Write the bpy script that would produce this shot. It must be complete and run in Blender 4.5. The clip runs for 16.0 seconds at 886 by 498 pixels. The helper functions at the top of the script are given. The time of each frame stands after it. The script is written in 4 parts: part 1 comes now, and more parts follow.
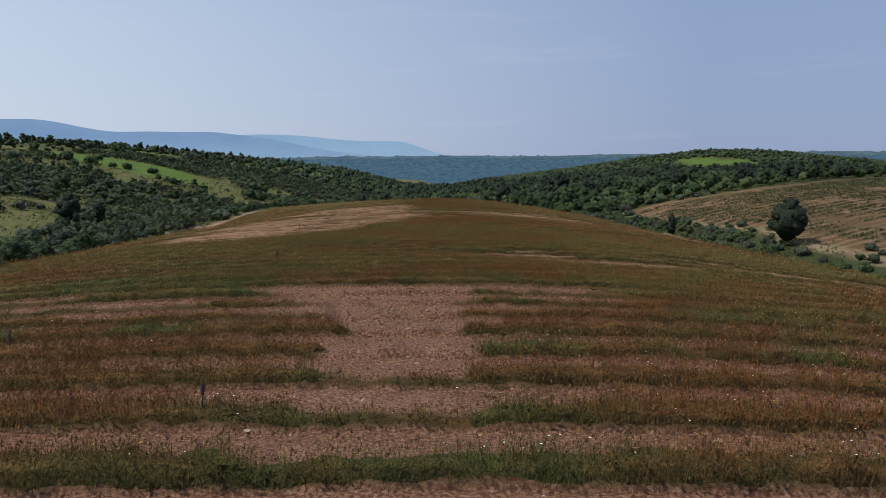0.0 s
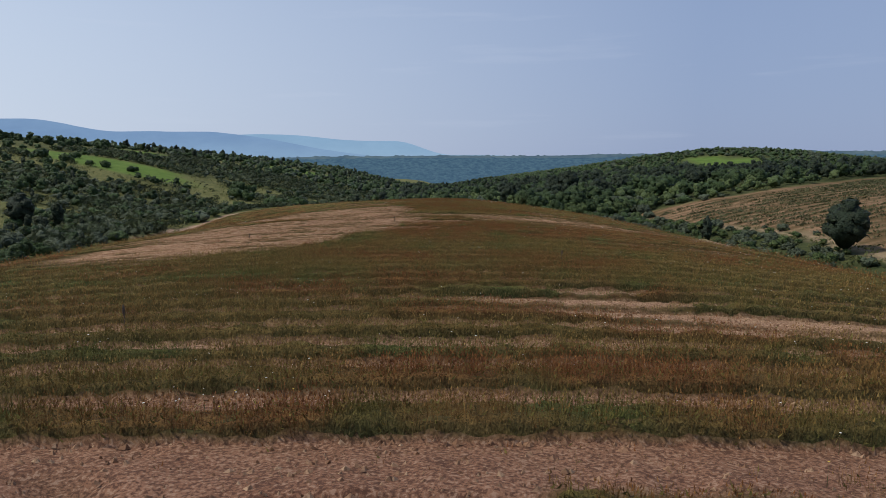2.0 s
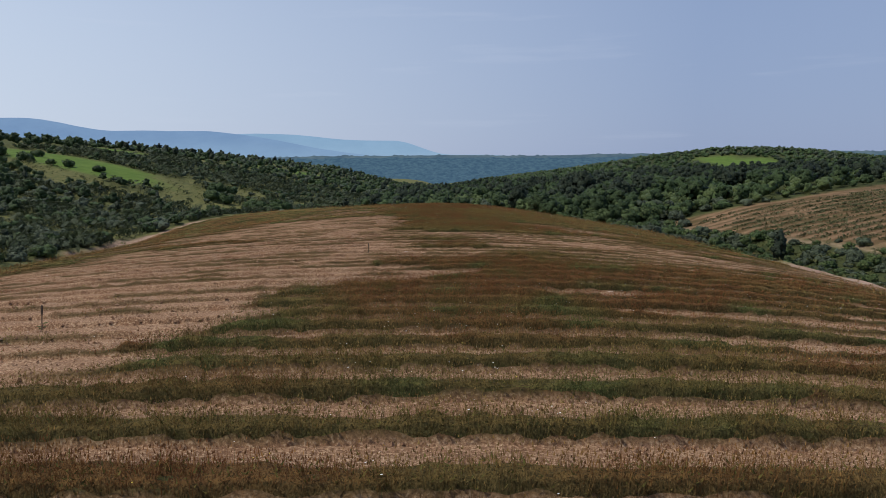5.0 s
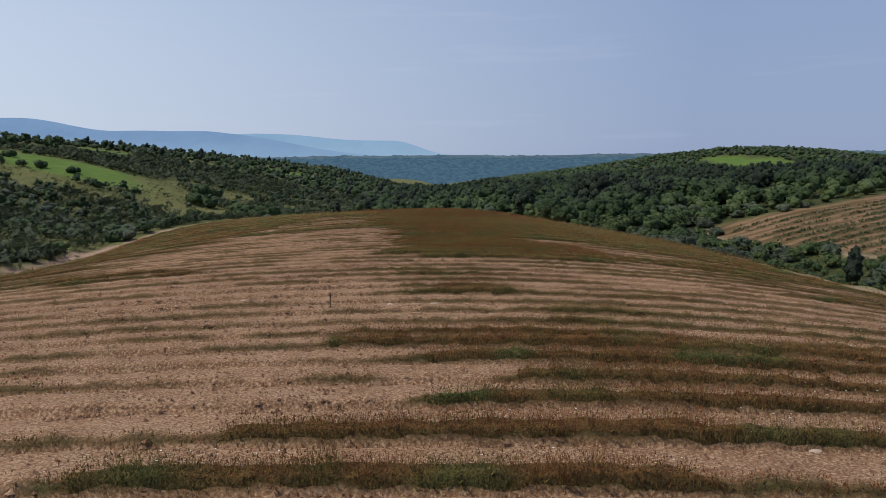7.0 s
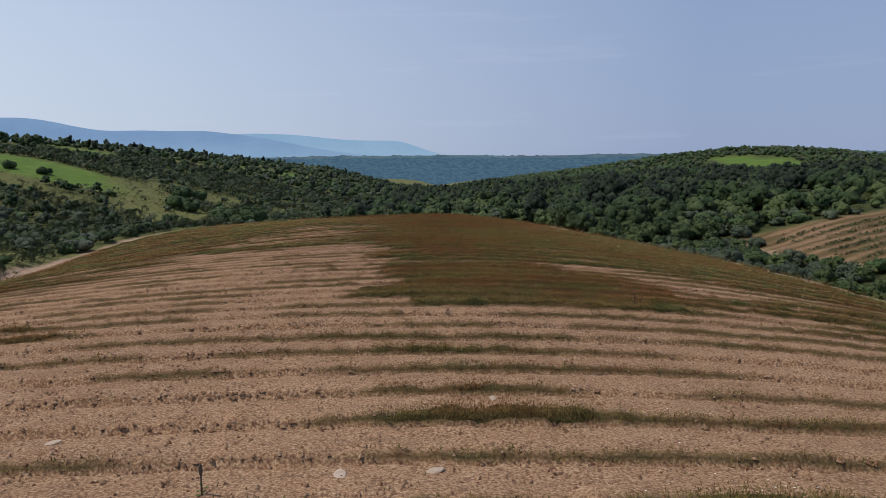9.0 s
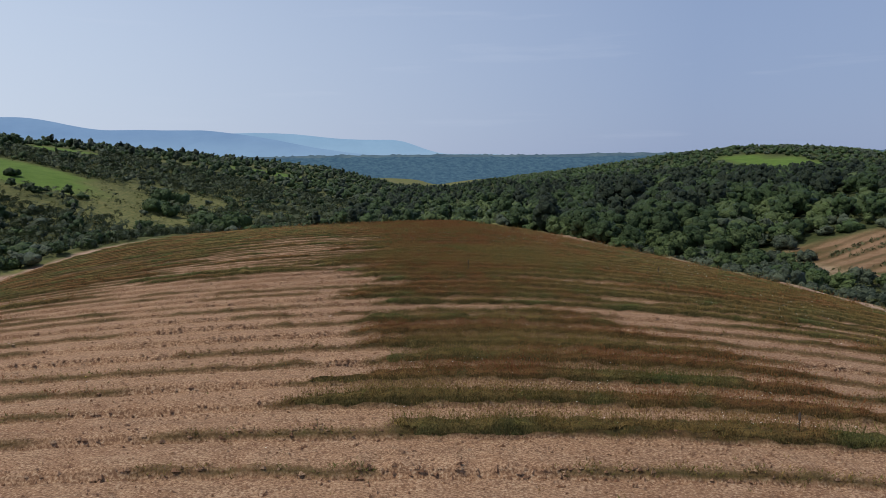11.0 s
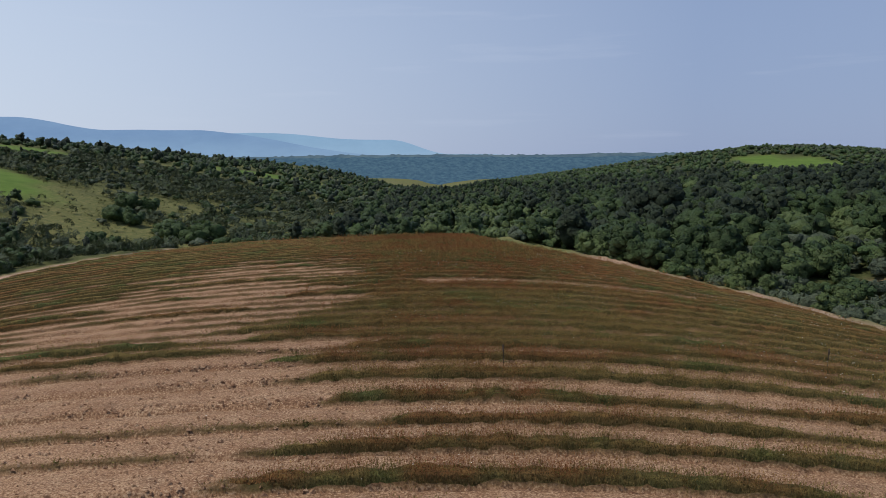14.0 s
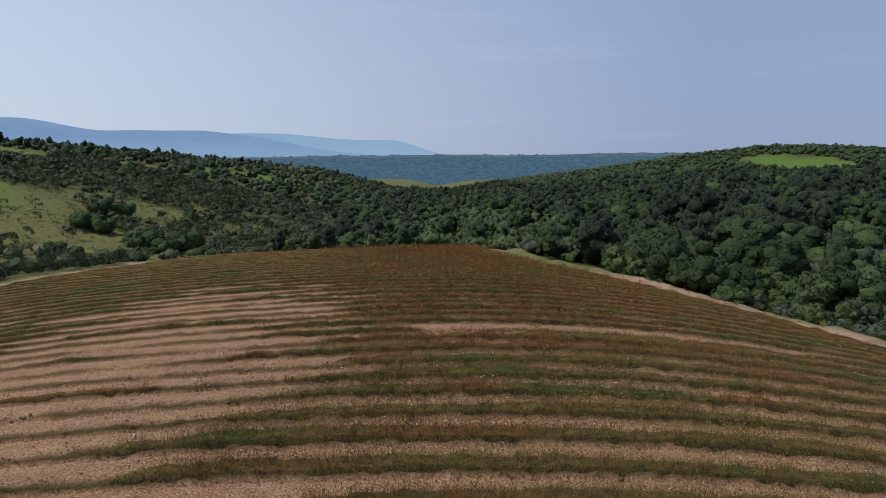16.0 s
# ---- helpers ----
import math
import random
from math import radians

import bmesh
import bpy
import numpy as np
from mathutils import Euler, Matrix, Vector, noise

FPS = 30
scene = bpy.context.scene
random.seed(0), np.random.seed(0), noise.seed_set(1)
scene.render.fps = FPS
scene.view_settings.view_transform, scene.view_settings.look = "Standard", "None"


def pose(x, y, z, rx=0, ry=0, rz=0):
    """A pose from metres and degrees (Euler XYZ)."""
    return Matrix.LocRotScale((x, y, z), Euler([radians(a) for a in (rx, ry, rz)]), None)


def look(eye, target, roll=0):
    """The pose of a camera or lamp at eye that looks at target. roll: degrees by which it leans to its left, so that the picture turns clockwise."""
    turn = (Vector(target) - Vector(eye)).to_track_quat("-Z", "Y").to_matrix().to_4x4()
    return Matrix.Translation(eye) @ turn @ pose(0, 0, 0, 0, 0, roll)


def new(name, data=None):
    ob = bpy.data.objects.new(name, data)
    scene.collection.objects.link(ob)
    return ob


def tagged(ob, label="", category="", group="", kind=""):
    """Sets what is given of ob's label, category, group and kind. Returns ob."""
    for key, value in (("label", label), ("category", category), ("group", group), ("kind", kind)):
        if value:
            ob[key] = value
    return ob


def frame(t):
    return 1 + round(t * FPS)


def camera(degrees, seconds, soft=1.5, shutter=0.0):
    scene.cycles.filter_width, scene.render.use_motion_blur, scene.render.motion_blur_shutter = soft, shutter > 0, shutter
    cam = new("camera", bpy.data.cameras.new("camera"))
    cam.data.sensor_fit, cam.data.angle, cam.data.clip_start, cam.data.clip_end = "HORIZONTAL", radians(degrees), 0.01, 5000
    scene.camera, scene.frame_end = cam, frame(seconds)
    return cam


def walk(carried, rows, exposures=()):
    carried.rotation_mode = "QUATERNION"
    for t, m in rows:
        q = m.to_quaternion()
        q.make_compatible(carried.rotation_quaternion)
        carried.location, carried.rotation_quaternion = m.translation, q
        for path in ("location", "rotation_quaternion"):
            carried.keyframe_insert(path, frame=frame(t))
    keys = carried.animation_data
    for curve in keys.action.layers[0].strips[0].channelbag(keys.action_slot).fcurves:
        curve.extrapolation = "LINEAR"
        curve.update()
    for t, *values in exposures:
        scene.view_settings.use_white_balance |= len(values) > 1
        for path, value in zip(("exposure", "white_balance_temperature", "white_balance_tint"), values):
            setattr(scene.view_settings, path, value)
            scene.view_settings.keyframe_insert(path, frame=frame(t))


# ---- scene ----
cam = camera(66.4, 16.0, soft=0.8)
METRES, EYE, TILT, LEAN, TURN = 100.0, 12.5, -7.6, 0.0, 0.0
ROWS = [
    (0.0, 0.0, 0.0, 0.0, -0.0, 0.0, -0.0),
    (0.5, -0.0003, 0.034, 0.0029, -0.01, -0.02, 0.01),
    (1.0, -0.0007, 0.068, 0.0056, -0.03, -0.01, 0.0),
    (1.5, -0.0013, 0.1026, 0.0085, -0.05, -0.01, 0.01),
    (2.0, -0.0016, 0.1373, 0.011, -0.06, -0.01, 0.01),
    (2.5, -0.0021, 0.1702, 0.0139, -0.09, -0.0, 0.01),
    (3.0, -0.0024, 0.2053, 0.0171, -0.1, -0.01, 0.0),
    (5.5, -0.0023, 0.3626, 0.0389, -0.16, -0.03, 0.0),
    (6.0, -0.0027, 0.3944, 0.0433, -0.18, -0.02, 0.03),
    (6.5, -0.0032, 0.4262, 0.0477, -0.2, -0.02, 0.03),
    (7.0, -0.0036, 0.4579, 0.052, -0.19, -0.03, 0.02),
    (7.5, -0.0041, 0.4895, 0.0562, -0.21, -0.02, 0.02),
    (8.0, -0.0044, 0.5208, 0.0603, -0.22, -0.02, 0.01),
    (8.5, -0.0048, 0.5519, 0.0643, -0.23, -0.02, 0.02),
    (9.0, -0.0052, 0.5827, 0.0685, -0.24, -0.02, 0.01),
    (11.5, -0.0067, 0.7293, 0.0899, -0.3, -0.1, 0.09),
    (12.0, -0.0074, 0.7591, 0.0939, -0.31, -0.1, 0.08),
    (12.5, -0.0081, 0.7888, 0.098, -0.31, -0.1, 0.08),
    (13.0, -0.0089, 0.8184, 0.1021, -0.31, -0.1, 0.08),
    (13.5, -0.0096, 0.8478, 0.1064, -0.32, -0.09, 0.07),
    (14.0, -0.0102, 0.8772, 0.1105, -0.32, -0.09, 0.06),
    (14.5, -0.0108, 0.9064, 0.1145, -0.33, -0.07, 0.07),
    (15.0, -0.0114, 0.935, 0.1186, -0.33, -0.08, 0.1),
    (15.5, -0.0122, 0.9635, 0.1225, -0.33, -0.08, 0.12),
    (16.0, -0.013, 0.9916, 0.1263, -0.35, -0.07, 0.1),
]
walk(cam, [(t, pose(0, 0, EYE, TILT, LEAN, TURN) @ pose(METRES * x, METRES * y, METRES * z, 90 + pitch, roll, yaw)) for t, x, y, z, yaw, pitch, roll in ROWS])


# world, sun, exposure
SUN_AZ, SUN_EL = radians(-94), radians(60)
world = bpy.data.worlds.new("sky")
scene.world = world
world.use_nodes = True
wn, wl = world.node_tree.nodes, world.node_tree.links
sky = wn.new("ShaderNodeTexSky")
sky.sky_type, sky.sun_disc = "NISHITA", False
sky.sun_elevation, sky.sun_rotation = SUN_EL, SUN_AZ
sky.air_density, sky.dust_density, sky.ozone_density, sky.altitude = 1.0, 1.0, 3.0, 300
# summer haze: the air whitens towards the horizon, and thin streaks of cirrus hang in it
coord = wn.new("ShaderNodeTexCoord")
height = wn.new("ShaderNodeSeparateXYZ")
wl.new(coord.outputs["Generated"], height.inputs[0])
veil = wn.new("ShaderNodeMapRange")
veil.interpolation_type = "SMOOTHSTEP"
for sock, v in zip(("From Min", "From Max", "To Min", "To Max"), (0.0, 0.75, 0.92, 0.12)):
    veil.inputs[sock].default_value = v
wl.new(height.outputs[2], veil.inputs["Value"])
dim = wn.new("ShaderNodeVectorMath")
dim.operation = "SCALE"
dim.inputs["Scale"].default_value = 0.125
wl.new(sky.outputs[0], dim.inputs[0])
haze = wn.new("ShaderNodeMix")
haze.data_type = "RGBA"
glow = wn.new("ShaderNodeMapRange")
for sock, v in zip(("From Min", "From Max", "To Min", "To Max"), (-0.7, 0.35, 0.0, 1.0)):
    glow.inputs[sock].default_value = v
wl.new(height.outputs[0], glow.inputs["Value"])
side = wn.new("ShaderNodeMix")
side.data_type = "RGBA"
side.inputs[6].default_value, side.inputs[7].default_value = (0.609, 0.689, 0.826, 1), (0.275, 0.352, 0.545, 1)
wl.new(glow.outputs[0], side.inputs[0])
wl.new(side.outputs[2], haze.inputs[7])
wl.new(veil.outputs[0], haze.inputs[0])
wl.new(dim.outputs[0], haze.inputs[6])
stretch = wn.new("ShaderNodeMapping")
stretch.inputs["Scale"].default_value = (2.2, 2.2, 26)
stretch.inputs["Rotation"].default_value = (0.03, 0.05, 0.3)
wl.new(coord.outputs["Generated"], stretch.inputs[0])
cirrus = wn.new("ShaderNodeTexNoise")
cirrus.inputs["Scale"].default_value, cirrus.inputs["Detail"].default_value = 1.6, 5
wl.new(stretch.outputs[0], cirrus.inputs["Vector"])
wisp = wn.new("ShaderNodeMapRange")
for sock, v in zip(("From Min", "From Max", "To Min", "To Max"), (0.60, 0.84, 0.0, 0.22)):
    wisp.inputs[sock].default_value = v
wl.new(cirrus.outputs["Fac"], wisp.inputs["Value"])
cloud = wn.new("ShaderNodeMix")
cloud.data_type = "RGBA"
cloud.inputs[7].default_value = (0.62, 0.68, 0.82, 1)
wl.new(wisp.outputs[0], cloud.inputs[0])
wl.new(haze.outputs[2], cloud.inputs[6])
wl.new(cloud.outputs[2], wn["Background"].inputs[0])
wn["Background"].inputs[1].default_value = 1.0
sun = new("sun", bpy.data.lights.new("sun", "SUN"))
sun.data.energy, sun.data.angle, sun.data.color = 2.8, radians(4.0), (1.0, 0.95, 0.87)
toward = Vector((math.sin(SUN_AZ) * math.cos(SUN_EL), math.cos(SUN_AZ) * math.cos(SUN_EL), math.sin(SUN_EL)))
sun.matrix_world = look(toward * 100, (0, 0, 0))
scene.view_settings.exposure = 0.0


# ---- materials ----
class Mat:
    """A node material with short helpers for building it."""

    def __init__(self, name, rough=0.9, gloss=0.15):
        self.m = bpy.data.materials.new(name)
        self.m.use_nodes = True
        self.n, self.l = self.m.node_tree.nodes, self.m.node_tree.links
        self.b = self.n["Principled BSDF"]
        self.b.inputs["Roughness"].default_value = rough
        self.b.inputs["Specular IOR Level"].default_value = gloss
        self.pos = self.n.new("ShaderNodeNewGeometry")

    def noise(self, scale, detail=4, rough=0.55, stretch=None):
        t = self.n.new("ShaderNodeTexNoise")
        t.inputs["Scale"].default_value, t.inputs["Detail"].default_value, t.inputs["Roughness"].default_value = scale, detail, rough
        src = self.pos.outputs["Position"]
        if stretch:
            mp = self.n.new("ShaderNodeMapping")
            mp.inputs["Scale"].default_value = stretch
            self.l.new(src, mp.inputs[0])
            src = mp.outputs[0]
        self.l.new(src, t.inputs["Vector"])
        return t.outputs["Fac"]

    def ramp(self, fac, *stops):
        r = self.n.new("ShaderNodeValToRGB")
        e = r.color_ramp.elements
        while len(e) < len(stops):
            e.new(0.5)
        for el, (p, c) in zip(e, stops):
            el.position = p
            el.color = (*c, 1) if not isinstance(c, (int, float)) else (c, c, c, 1)
        self.l.new(fac, r.inputs[0])
        return r.outputs[0]

    def mix(self, fac, a, b, mode="MIX"):
        x = self.n.new("ShaderNodeMix")
        x.data_type, x.blend_type = "RGBA", mode
        for sock, v in ((x.inputs[0], fac), (x.inputs[6], a), (x.inputs[7], b)):
            if isinstance(v, bpy.types.NodeSocket):
                self.l.new(v, sock)
            elif isinstance(v, tuple):
                sock.default_value = (*v, 1)
            else:
                sock.default_value = v
        return x.outputs[2]

    def math(self, op, a, b):
        x = self.n.new("ShaderNodeMath")
        x.operation = op
        for sock, v in ((x.inputs[0], a), (x.inputs[1], b)):
            if isinstance(v, bpy.types.NodeSocket):
                self.l.new(v, sock)
            else:
                sock.default_value = v
        return x.outputs[0]

    def channel(self, layer):
        a = self.n.new("ShaderNodeAttribute")
        a.attribute_name = layer
        s = self.n.new("ShaderNodeSeparateColor")
        self.l.new(a.outputs["Color"], s.inputs[0])
        return s.outputs

    def colour(self, c):
        if isinstance(c, tuple):
            self.b.inputs["Base Color"].default_value = (*c, 1)
        else:
            self.l.new(c, self.b.inputs["Base Color"])
        return self

    def relief(self, fac, strength, distance):
        u = self.n.new("ShaderNodeBump")
        u.inputs["Strength"].default_value, u.inputs["Distance"].default_value = strength, distance
        self.l.new(fac, u.inputs["Height"])
        self.l.new(u.outputs[0], self.b.inputs["Normal"])
        return self


def ground_material():
    m = Mat("ground_earth_and_grass", 0.95, 0.1)
    z, z2 = m.channel("zone"), m.channel("cover")
    fine, mid, big = m.noise(13, 7, 0.72), m.noise(1.1, 5, 0.6), m.noise(0.07, 4, 0.5)
    crumb, lumps = m.noise(19, 3, 0.6), m.noise(1.0, 5, 0.7, (4.2, 4.8, 4))
    streak = m.noise(1.0, 4, 0.6, (0.35, 2.2, 1))
    soil = m.ramp(mid, (0.3, (0.209, 0.106, 0.055)), (0.52, (0.284, 0.164, 0.093)), (0.72, (0.349, 0.225, 0.135)))
    soil = m.mix(m.ramp(big, (0.38, 0.0), (0.65, 0.6)), soil, (0.37, 0.222, 0.125))
    soil = m.mix(m.ramp(streak, (0.52, 0.0), (0.72, 0.45)), soil, (0.16, 0.10, 0.06))
    damp = m.ramp(mid, (0.3, (0.140, 0.066, 0.037)), (0.7, (0.245, 0.132, 0.080)))
    soil = m.mix(z2[2], soil, m.mix(m.ramp(big, (0.4, 0.0), (0.6, 0.5)), damp, (0.20, 0.098, 0.060)))
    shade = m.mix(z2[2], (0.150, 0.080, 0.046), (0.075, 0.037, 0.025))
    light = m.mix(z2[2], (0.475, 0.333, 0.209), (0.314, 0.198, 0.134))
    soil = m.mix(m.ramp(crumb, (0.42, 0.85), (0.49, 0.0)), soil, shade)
    # the lumps' small shadows are painted into their hollows
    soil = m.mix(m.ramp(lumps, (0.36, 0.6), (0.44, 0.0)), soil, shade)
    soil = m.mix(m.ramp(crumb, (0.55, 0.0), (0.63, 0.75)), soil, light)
    litter = m.ramp(mid, (0.3, (0.065, 0.064, 0.021)), (0.5, (0.110, 0.076, 0.028)), (0.7, (0.135, 0.066, 0.028)))
    litter = m.mix(m.ramp(fine, (0.35, 0.8), (0.6, 0.0)), litter, (0.045, 0.035, 0.017))
    dry = m.ramp(mid, (0.3, (0.098, 0.109, 0.039)), (0.5, (0.151, 0.148, 0.053)), (0.7, (0.224, 0.196, 0.076)))
    dry = m.mix(m.ramp(fine, (0.35, 0.6), (0.6, 0.0)), dry, (0.078, 0.085, 0.029))
    green = m.ramp(m.noise(0.25, 5, 0.6), (0.3, (0.075, 0.130, 0.022)), (0.7, (0.125, 0.185, 0.038)))
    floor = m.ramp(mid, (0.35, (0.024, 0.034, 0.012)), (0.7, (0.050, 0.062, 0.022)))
    road = m.ramp(mid, (0.3, (0.30, 0.185, 0.125)), (0.7, (0.46, 0.325, 0.235)))
    road = m.mix(m.ramp(fine, (0.40, 0.7), (0.52, 0.0)), road, (0.17, 0.10, 0.068))
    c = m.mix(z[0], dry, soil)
    c = m.mix(z2[0], c, litter)
    c = m.mix(z[1], c, green)
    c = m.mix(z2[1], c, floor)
    c = m.mix(z[2], c, road)
    m.colour(c)
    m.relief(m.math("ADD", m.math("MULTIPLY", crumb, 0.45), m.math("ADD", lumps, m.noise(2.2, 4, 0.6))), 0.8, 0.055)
    return m.m


def weed_material():
    """Dry weeds: rust, ochre or olive by their tint, with greener leaves low on the stems, darkened there like the
    shade at a row's foot.
    """
    m = Mat("dry_weeds", 0.8, 0.1)
    t = m.channel("tint")
    r = m.pos.outputs["Random Per Island"]
    ochre = m.ramp(r, (0.0, (0.118, 0.077, 0.024)), (0.6, (0.201, 0.129, 0.037)), (1.0, (0.325, 0.219, 0.074)))
    rust = m.ramp(r, (0.0, (0.132, 0.048, 0.019)), (0.7, (0.223, 0.087, 0.030)), (1.0, (0.299, 0.149, 0.048)))
    green = m.ramp(r, (0.0, (0.058, 0.074, 0.020)), (0.6, (0.104, 0.116, 0.029)), (1.0, (0.184, 0.167, 0.048)))
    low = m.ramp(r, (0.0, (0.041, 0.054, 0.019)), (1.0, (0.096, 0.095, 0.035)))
    c = m.mix(t[0], ochre, rust)
    c = m.mix(t[1], c, green)
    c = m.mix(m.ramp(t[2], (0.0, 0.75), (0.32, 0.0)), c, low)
    m.colour(c)
    up = m.n.new("ShaderNodeVectorMath")
    up.operation = "MULTIPLY_ADD"
    up.inputs[1].default_value, up.inputs[2].default_value = (0.5, 0.5, 0.5), (0.0, -0.1, 0.7)
    m.l.new(m.pos.outputs["Normal"], up.inputs[0])
    nrm = m.n.new("ShaderNodeVectorMath")
    nrm.operation = "NORMALIZE"
    m.l.new(up.outputs[0], nrm.inputs[0])
    m.l.new(nrm.outputs[0], m.b.inputs["Normal"])
    return leafy(m, c, 0.25)


def thatch_material():
    """The matted lower growth of the weed rows; small dark gaps and a shaded front foot are put into its colour."""
    m = Mat("matted_weeds", 0.9, 0.1)
    t = m.channel("tint")
    tuft, fine = m.noise(3.2, 4, 0.6), m.noise(1.0, 4, 0.65, (34, 34, 12))
    ochre = m.ramp(tuft, (0.35, (0.134, 0.104, 0.035)), (0.65, (0.261, 0.178, 0.059)))
    rust = m.ramp(tuft, (0.35, (0.178, 0.082, 0.033)), (0.65, (0.296, 0.154, 0.054)))
    green = m.ramp(tuft, (0.35, (0.086, 0.104, 0.032)), (0.65, (0.170, 0.176, 0.053)))
    c = m.mix(t[1], m.mix(t[0], ochre, rust), green)
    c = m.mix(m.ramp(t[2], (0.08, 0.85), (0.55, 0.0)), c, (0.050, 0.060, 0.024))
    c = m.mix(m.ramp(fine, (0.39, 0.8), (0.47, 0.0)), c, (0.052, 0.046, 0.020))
    c = m.mix(m.ramp(fine, (0.56, 0.0), (0.66, 0.6)), c, (0.302, 0.209, 0.086))
    m.colour(c)
    m.relief(m.math("ADD", fine, m.noise(7, 3, 0.6)), 1.0, 0.12)
    clear = m.n.new("ShaderNodeBsdfTransparent")
    cut = m.n.new("ShaderNodeMixShader")
    ragged = m.math("ADD", m.math("MULTIPLY", m.noise(1.0, 4, 0.7, (16, 16, 7)), 0.75), m.math("MULTIPLY", m.channel("edge")[0], 0.5))
    m.l.new(m.ramp(ragged, (0.585, 0.0), (0.60, 1.0)), cut.inputs[0])
    m.l.new(clear.outputs[0], cut.inputs[1])
    m.l.new(m.b.outputs[0], cut.inputs[2])
    m.l.new(cut.outputs[0], m.n["Material Output"].inputs[0])
    return m.m


def leafy(m, colour, amount):
    t = m.n.new("ShaderNodeBsdfTranslucent")
    if isinstance(colour, tuple):
        t.inputs[0].default_value = (*colour, 1)
    else:
        m.l.new(colour, t.inputs[0])
    mx = m.n.new("ShaderNodeMixShader")
    mx.inputs[0].default_value = amount
    m.l.new(m.b.outputs[0], mx.inputs[1])
    m.l.new(t.outputs[0], mx.inputs[2])
    m.l.new(mx.outputs[0], m.n["Material Output"].inputs[0])
    return m.m


def leaf_material(name, dark, light, tip, style="leaves"):
    """Foliage: single leaf sprays, sprays cut into many small leaves ("open"), or the dense inside of a crown ("inside")."""
    m = Mat(name, 0.65, 0.2)
    info = m.n.new("ShaderNodeObjectInfo")
    stand = m.noise(0.05, 3, 0.6)
    c = m.mix(m.ramp(stand, (0.36, 0.0), (0.64, 1.0)), dark, light)
    c = m.mix(m.ramp(info.outputs["Random"], (0.0, 0.0), (1.0, 0.55)), c, light)
    c = m.mix(m.ramp(m.pos.outputs["Random Per Island"], (0.45, 0.0), (1.0, 0.5)), c, tip)
    # dark blotches paint the shaded gaps between clumps of leaves
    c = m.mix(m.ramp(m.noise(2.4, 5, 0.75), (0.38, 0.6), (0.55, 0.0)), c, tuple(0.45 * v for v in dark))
    m.colour(c)
    if style == "inside":
        m.relief(m.math("ADD", m.noise(1.8, 3, 0.6), m.noise(5, 3, 0.6)), 1.0, 0.3)
        return m.m
    leafy(m, c, 0.25)
    if style == "leaves":
        return m.m
    clear = m.n.new("ShaderNodeBsdfTransparent")
    cut = m.n.new("ShaderNodeMixShader")
    m.l.new(m.ramp(m.noise(8.5, 2, 0.5), (0.455, 0.0), (0.475, 1.0)), cut.inputs[0])
    m.l.new(clear.outputs[0], cut.inputs[1])
    shaded = m.n["Material Output"].inputs[0].links[0].from_socket
    m.l.new(shaded, cut.inputs[2])
    m.l.new(cut.outputs[0], m.n["Material Output"].inputs[0])
    return m.m


def plain(name, c1, c2, scale, rough=0.9, bump_d=0.02):
    m = Mat(name, rough, 0.2)
    f = m.noise(scale, 5, 0.6)
    m.colour(m.ramp(f, (0.3, c1), (0.7, c2)))
    m.relief(f, 0.6, bump_d)
    return m.m


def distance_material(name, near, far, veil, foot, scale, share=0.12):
    """Far country with the haze of many kilometres of bright air put into its glow, thicker towards the foot of the
    hills. share: how much of the land shows.
    """
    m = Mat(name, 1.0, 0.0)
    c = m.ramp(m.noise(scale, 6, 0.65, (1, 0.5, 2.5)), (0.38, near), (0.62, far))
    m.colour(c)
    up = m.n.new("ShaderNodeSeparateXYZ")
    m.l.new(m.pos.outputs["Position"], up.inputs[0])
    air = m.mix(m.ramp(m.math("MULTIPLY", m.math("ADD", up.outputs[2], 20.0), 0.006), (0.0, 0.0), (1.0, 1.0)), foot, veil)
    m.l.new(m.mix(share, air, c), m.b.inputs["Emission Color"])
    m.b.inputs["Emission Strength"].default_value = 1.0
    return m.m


GROUND = ground_material()
THATCH = thatch_material()
WEED = weed_material()
LEAF_TONES = {
    "broad": ((0.033, 0.061, 0.023), (0.066, 0.107, 0.032), (0.105, 0.139, 0.045)),
    "grey_green": ((0.057, 0.076, 0.048), (0.087, 0.109, 0.062), (0.130, 0.149, 0.085)),
    "woods": ((0.024, 0.044, 0.017), (0.046, 0.078, 0.023), (0.072, 0.100, 0.033)),
    "light": ((0.058, 0.088, 0.030), (0.092, 0.128, 0.040), (0.130, 0.160, 0.056)),
    "dark": ((0.017, 0.027, 0.017), (0.027, 0.041, 0.020), (0.046, 0.062, 0.027)),
}
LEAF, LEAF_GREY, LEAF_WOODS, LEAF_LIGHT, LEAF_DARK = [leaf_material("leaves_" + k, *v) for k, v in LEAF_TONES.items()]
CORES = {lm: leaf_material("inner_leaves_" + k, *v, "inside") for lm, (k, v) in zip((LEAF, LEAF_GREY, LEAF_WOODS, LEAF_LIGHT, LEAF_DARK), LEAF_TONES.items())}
CROP = leaf_material("low_crop_leaves", (0.090, 0.100, 0.045), (0.125, 0.132, 0.055), (0.160, 0.160, 0.070), "open")
TUSSOCK = leaf_material("tussock_grass", (0.085, 0.098, 0.030), (0.125, 0.132, 0.042), (0.165, 0.160, 0.06), "open")
LOW_SCRUB = leaf_material("low_scrub_leaves", (0.036, 0.052, 0.026), (0.066, 0.086, 0.042), (0.100, 0.115, 0.055), "open")
BARK = plain("bark", (0.05, 0.038, 0.028), (0.13, 0.10, 0.075), 6)


